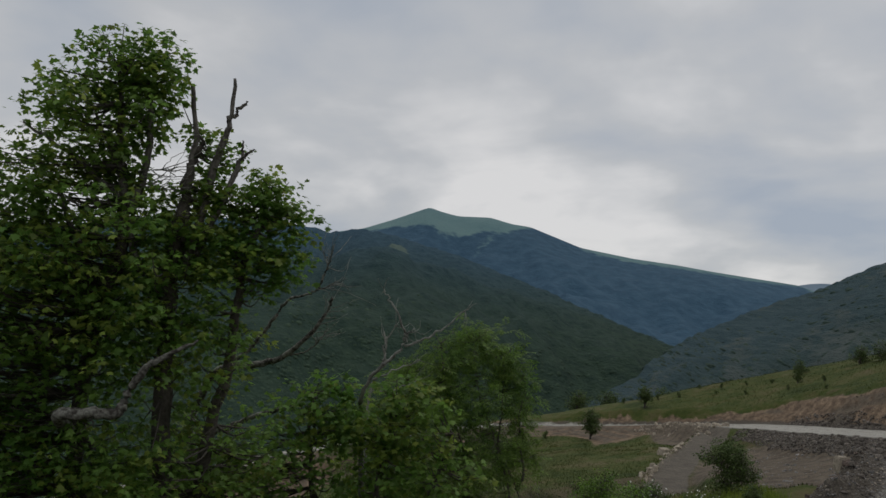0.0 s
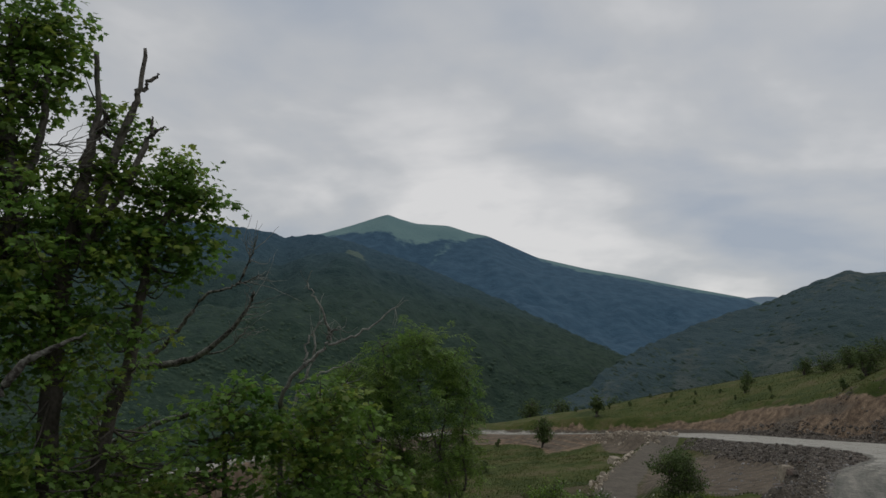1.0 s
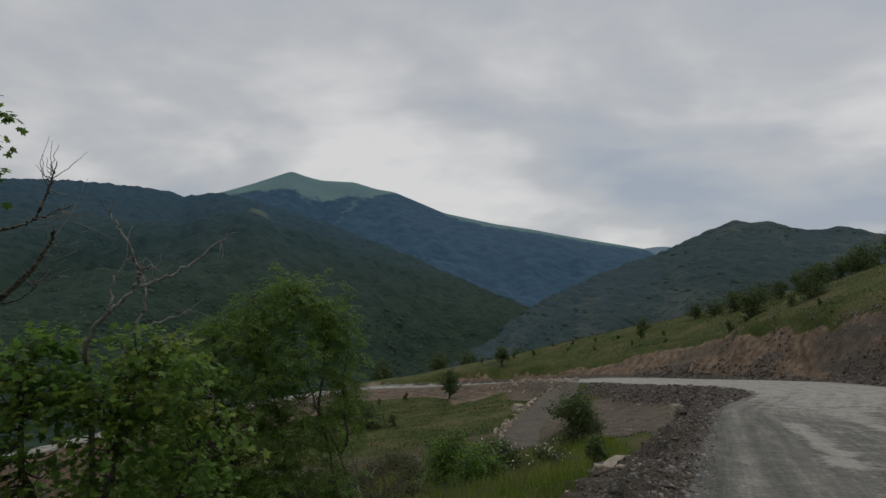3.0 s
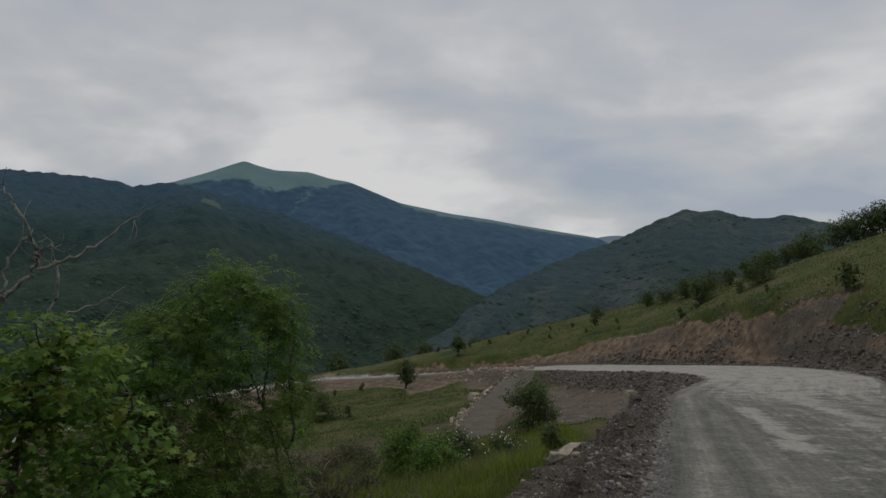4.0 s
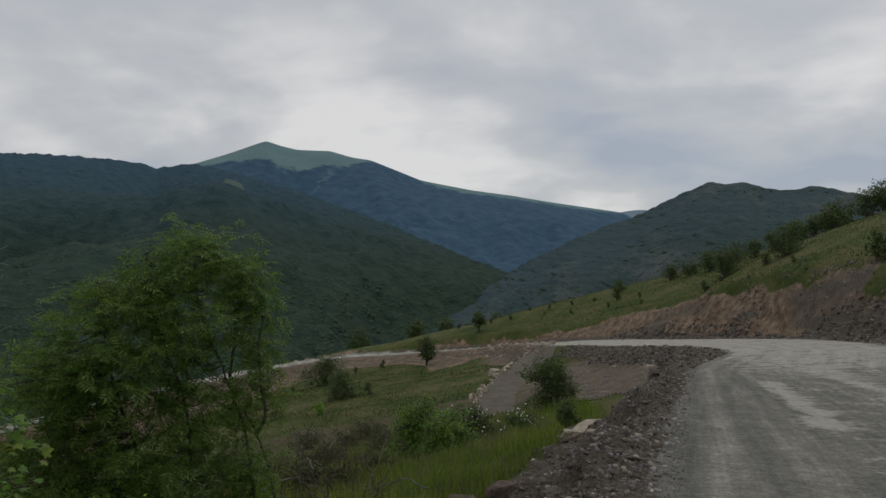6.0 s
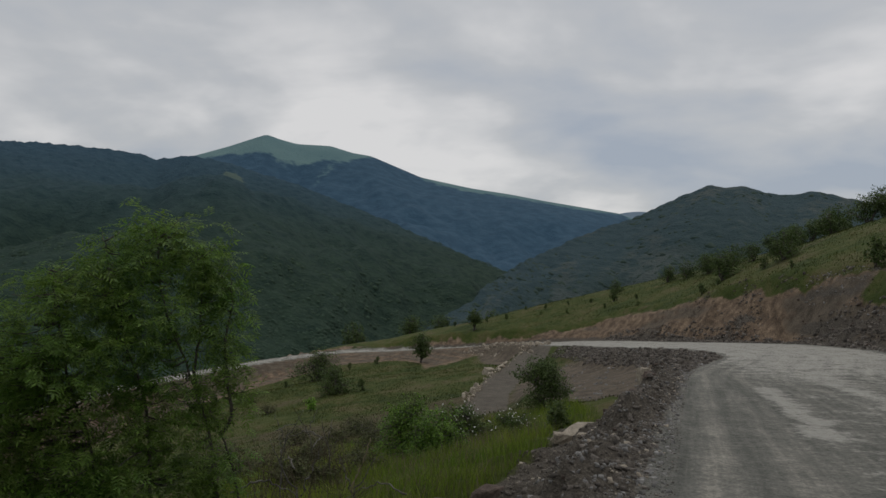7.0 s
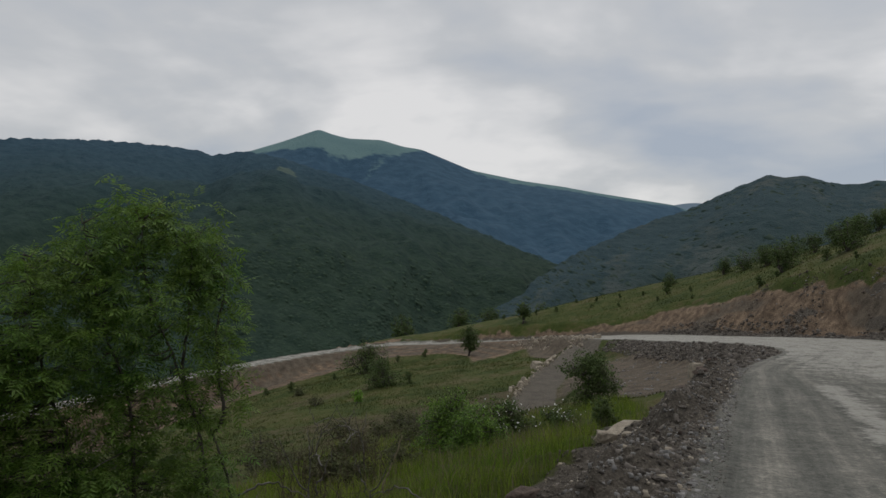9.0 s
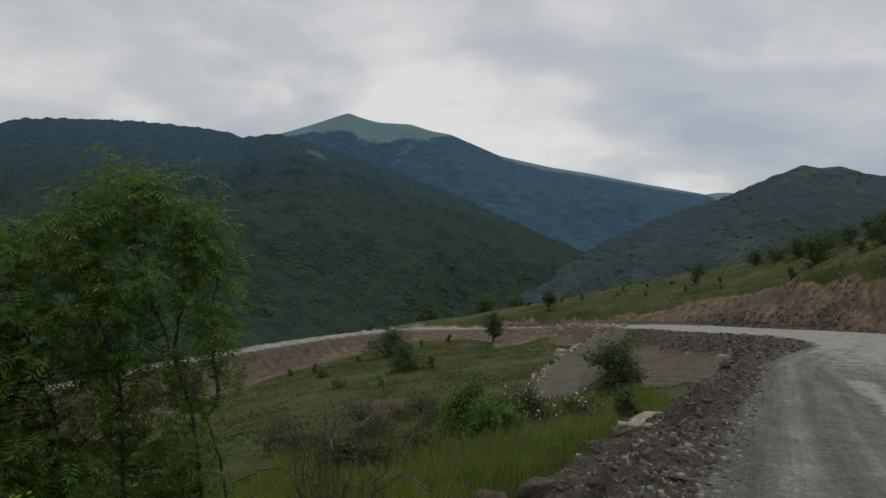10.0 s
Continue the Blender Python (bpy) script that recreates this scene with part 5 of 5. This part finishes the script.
RUN = np.concatenate([[0], np.cumsum(np.linalg.norm(np.diff(ROAD_LINE[:, :2], axis=0), axis=1))])
boulder("pale_boulder", 2.95, 17.7, 1.15, "long pale limestone boulder at the foot of the bank", 301, STONE_PALE, 62, stretch=(1.3, 0.5, 0.4), sink=0.35, rounded=0.5)
boulder("pale_boulder", 2.3, 16.3, 0.42, "pale limestone block beside a longer boulder", 302, STONE_PALE, 10)
boulder("pale_boulder", 2.75, 16.2, 0.26, "small pale block half sunk in rubble", 303, STONE_PALE, 60)
boulder("tan_boulder", 6.72, 25.65, 0.62, "upright tan boulder on the bank's edge", 304, STONE_PALE, 20, stretch=(0.72, 0.65, 1.05), sink=-0.1, rounded=0.1)
boulder("earth_clod", -0.35, 11.6, 0.62, "brown clod of earth with torn roots", 305, STONE_BROWN, 15, stretch=(0.9, 0.8, 0.75), sink=0.42, rounded=0.85)
boulder("earth_clod", 0.35, 12.1, 0.75, "brown earth heap at the grass's edge", 306, STONE_BROWN, 50, stretch=(0.9, 0.65, 0.5), sink=0.55, rounded=0.85)
for k, (along, off, size) in enumerate([(44.5, -5.0, 0.3), (47.0, -5.2, 0.36), (48.6, -4.9, 0.3), (50.4, -5.3, 0.42), (51.8, -5.1, 0.46), (53.0, -4.9, 0.36), (54.5, -5.1, 0.5), (56.0, -5.0, 0.4), (57.4, -5.1, 0.55), (58.6, -4.9, 0.5), (59.8, -5.0, 0.45), (61.2, -4.9, 0.5)]):
    i = np.searchsorted(RUN, along)
    way = ROAD_LINE[i] - ROAD_LINE[i - 1]
    way /= math.hypot(way[0], way[1])
    boulder("earth_clod", ROAD_LINE[i][0] + way[1] * off, ROAD_LINE[i][1] - way[0] * off, size, "dark torn clod of earth in the pushed-up bank", 320 + k, STONE_BROWN, 37 * k, stretch=(1.0, 0.75, 0.62), sink=0.3, rounded=0.3)
boulder("brown_rock", 5.3, 19.8, 0.34, "dark brown rock in the rubble bank", 307, STONE_BROWN, 25, rounded=0.6)
boulder("brown_rock", 6.3, 23.3, 0.4, "dark brown rock on the bank's edge", 308, STONE_BROWN, 70, rounded=0.6)
boulder("brown_rock", 3.6, 15.4, 0.28, "dark brown rock in loose rubble", 309, STONE_BROWN, 110, rounded=0.6)



def on_road(s, off):
    """Places at a distance along the road and to the right of its centre."""
    x, y = np.interp(s, RUN, ROAD_LINE[:, 0]), np.interp(s, RUN, ROAD_LINE[:, 1])
    dx, dy = np.interp(s + 0.5, RUN, ROAD_LINE[:, 0]) - x, np.interp(s + 0.5, RUN, ROAD_LINE[:, 1]) - y
    ln = np.hypot(dx, dy) + 1e-9
    return x + dy / ln * off, y - dx / ln * off


def scree(name, n, s_lo, s_hi, o_lo, o_hi, small, big, seed, label, material, patch=None):
    g = np.random.default_rng(seed)
    s, o = g.uniform(s_lo, s_hi, n), g.uniform(o_lo, o_hi, n)
    if patch is not None:
        ok = patch(s, o)
        s, o = s[ok], o[ok]
        n = len(s)
    x, y = on_road(s, o)
    z = terrain(x, y)
    size = small * (big / small) ** (g.uniform(0, 1, n) ** 2.3)
    dirs = chips(n, g) * 1.15
    rot = g.uniform(0, 2 * np.pi, n)
    c, q = np.cos(rot)[:, None], np.sin(rot)[:, None]
    dx = np.stack([dirs[..., 0] * c - dirs[..., 1] * q * 0.75, dirs[..., 0] * q + dirs[..., 1] * c * 0.75, dirs[..., 2] * 0.62], -1)
    v = np.stack([x, y, z], 1)[:, None] + dx * size[:, None, None]
    f = CHIP_F[None] + (np.arange(n) * 8)[:, None, None]
    return tagged(new(name, mesh_from(name, v.reshape(-1, 3), f.reshape(-1, 3), material)), label, "rubble", kind="stuff")


S0 = 35.5
scree("loose_rubble", 22000, S0, 66, -HALF - 2.9, -HALF + 0.1, 0.01, 0.085, 401, "dark loose rubble along the road's edge", STONE_DARK)
scree("loose_gravel", 14000, S0, 60, -HALF - 0.9, -HALF + 0.35, 0.006, 0.028, 402, "loose grey gravel spilling onto the road", STONE_DARK)
scree("fill_rubble", 5500, 58, 104, -HALF - 1.7, -HALF + 0.1, 0.04, 0.3, 403, "dark rubble of the road's embankment", STONE_DARK)
scree("fill_chips", 1500, 58, 104, -HALF - 1.7, -HALF + 0.1, 0.03, 0.16, 411, "light grey chips in the embankment", STONE_GREY)
scree("cut_rubble", 5200, 56, 112, HALF - 0.1, HALF + 1.7, 0.04, 0.32, 404, "grey rubble at the foot of the cut", STONE_DARK)
PATCH = lambda s, o: fbm(s / 4, (o - HALF) / 1.6, 4, 95) > 0.1
scree("cut_debris", 6500, 56, 100, HALF + 0.8, HALF + 4.4, 0.04, 0.26, 412, "grey broken rock lying in patches on the cut", STONE_DARK, PATCH)
scree("cut_chips", 1500, 56, 104, HALF + 0.2, HALF + 4.4, 0.03, 0.14, 413, "light grey chips lying in patches on the cut", STONE_GREY, PATCH)
scree("cut_stones", 900, 56, 108, HALF + 0.6, HALF + 4.4, 0.04, 0.24, 405, "brown stones in the cut slope", STONE_BROWN)
scree("pit_stones", 420, 64, 96, -HALF - 7, -HALF - 1.2, 0.04, 0.22, 416, "scattered stones on the bare soil below the road", STONE_GREY)
scree("bank_stones", 90, 70, 79, HALF + 2.0, HALF + 2.5, 0.04, 0.2, 414, "pale stones along the foot of the grass patch", STONE_GREY)
scree("slide_stones", 220, 79.5, 86, HALF + 3.1, HALF + 4.6, 0.04, 0.18, 415, "pale broken rock sliding off the top of the cut", STONE_GREY)
scree("road_gravel", 4500, S0, 50, -HALF + 0.2, 1.0, 0.004, 0.012, 408, "fine grey gravel lying on the road", STONE_GREY)
scree("grey_chips", 8000, S0, 64, -HALF - 1.6, -HALF + 0.3, 0.014, 0.07, 407, "light grey chips scattered through the rubble", STONE_GREY)
scree("pale_chips", 1300, S0, 64, -HALF - 2.8, -HALF + 0.2, 0.02, 0.085, 406, "scattered pale chips in the dark rubble", STONE_PALE)

bank = thing("rubble_bank", 2.0, 9.0, height(2.0, 9.0), "bank of dark broken stones pushed off the road", "rubble")
shapes = [stone_mesh(500 + k, STONE_DARK if k % 3 else STONE_BROWN) for k in range(12)]
g = np.random.default_rng(77)
for k in range(290):
    s = S0 + 24 * g.uniform(0, 1) ** 1.3
    px_, py_ = on_road(np.array([s]), np.array([g.uniform(-HALF - 2.4, -HALF - 0.1)]))
    x, y = float(px_[0]), float(py_[0])
    sz = 0.04 * 4.0 ** (g.uniform(0, 1) ** 2.6)
    st = new("stone", shapes[k % 12])
    st.parent = bank
    st.matrix_parent_inverse = Matrix.Translation(-bank.location)
    st.matrix_basis = pose(x, y, height(x, y) + sz * 0.2, g.uniform(-25, 25), g.uniform(-25, 25), g.uniform(0, 360)) @ Matrix.Diagonal((sz, sz, sz, 1))

boulder("pale_boulder", 3.4, 63.5, 1.0, "rounded pale boulder on the grass beside the track", 340, STONE_PALE, 30, stretch=(1.0, 0.8, 0.7), rounded=0.4)
# pale stones laid along the old track and heaped at its junction
pale_shapes = [stone_mesh(600 + k, STONE_PALE, 0.75) for k in range(6)]
for k in range(290):
    t = g.uniform(0, 1)
    i = int(t ** 0.7 * (len(TRACK_LINE) - 14))
    c = TRACK_LINE[i]
    heap = g.uniform(0, 1) < 0.55
    if heap:
        qx, qy = on_road(np.array([g.uniform(110, 127)]), np.array([-2.6 - abs(g.normal(0, 1.1))]))
        x, y = float(qx[0]), float(qy[0])
    else:
        n = TRACK_LINE[i + 1] - c
        ln = math.hypot(n[0], n[1])
        off = 1.1 + abs(g.normal(0, 0.4))
        x, y = c[0] - abs(n[1] / ln * off), c[1] + g.normal(0, 0.5)
    sz = 0.13 * 3.6 ** (g.uniform(0, 1) ** 1.8)
    st = new("stone", pale_shapes[k % 6])
    st.matrix_basis = pose(x, y, height(x, y) + sz * 0.3, g.uniform(-20, 20), g.uniform(-20, 20), g.uniform(0, 360)) @ Matrix.Diagonal((sz, sz, sz, 1))
    tagged(st, "pale stone heaped at the track's junction" if heap else "pale stone edging the old track", "stone", "pale stones along the track")
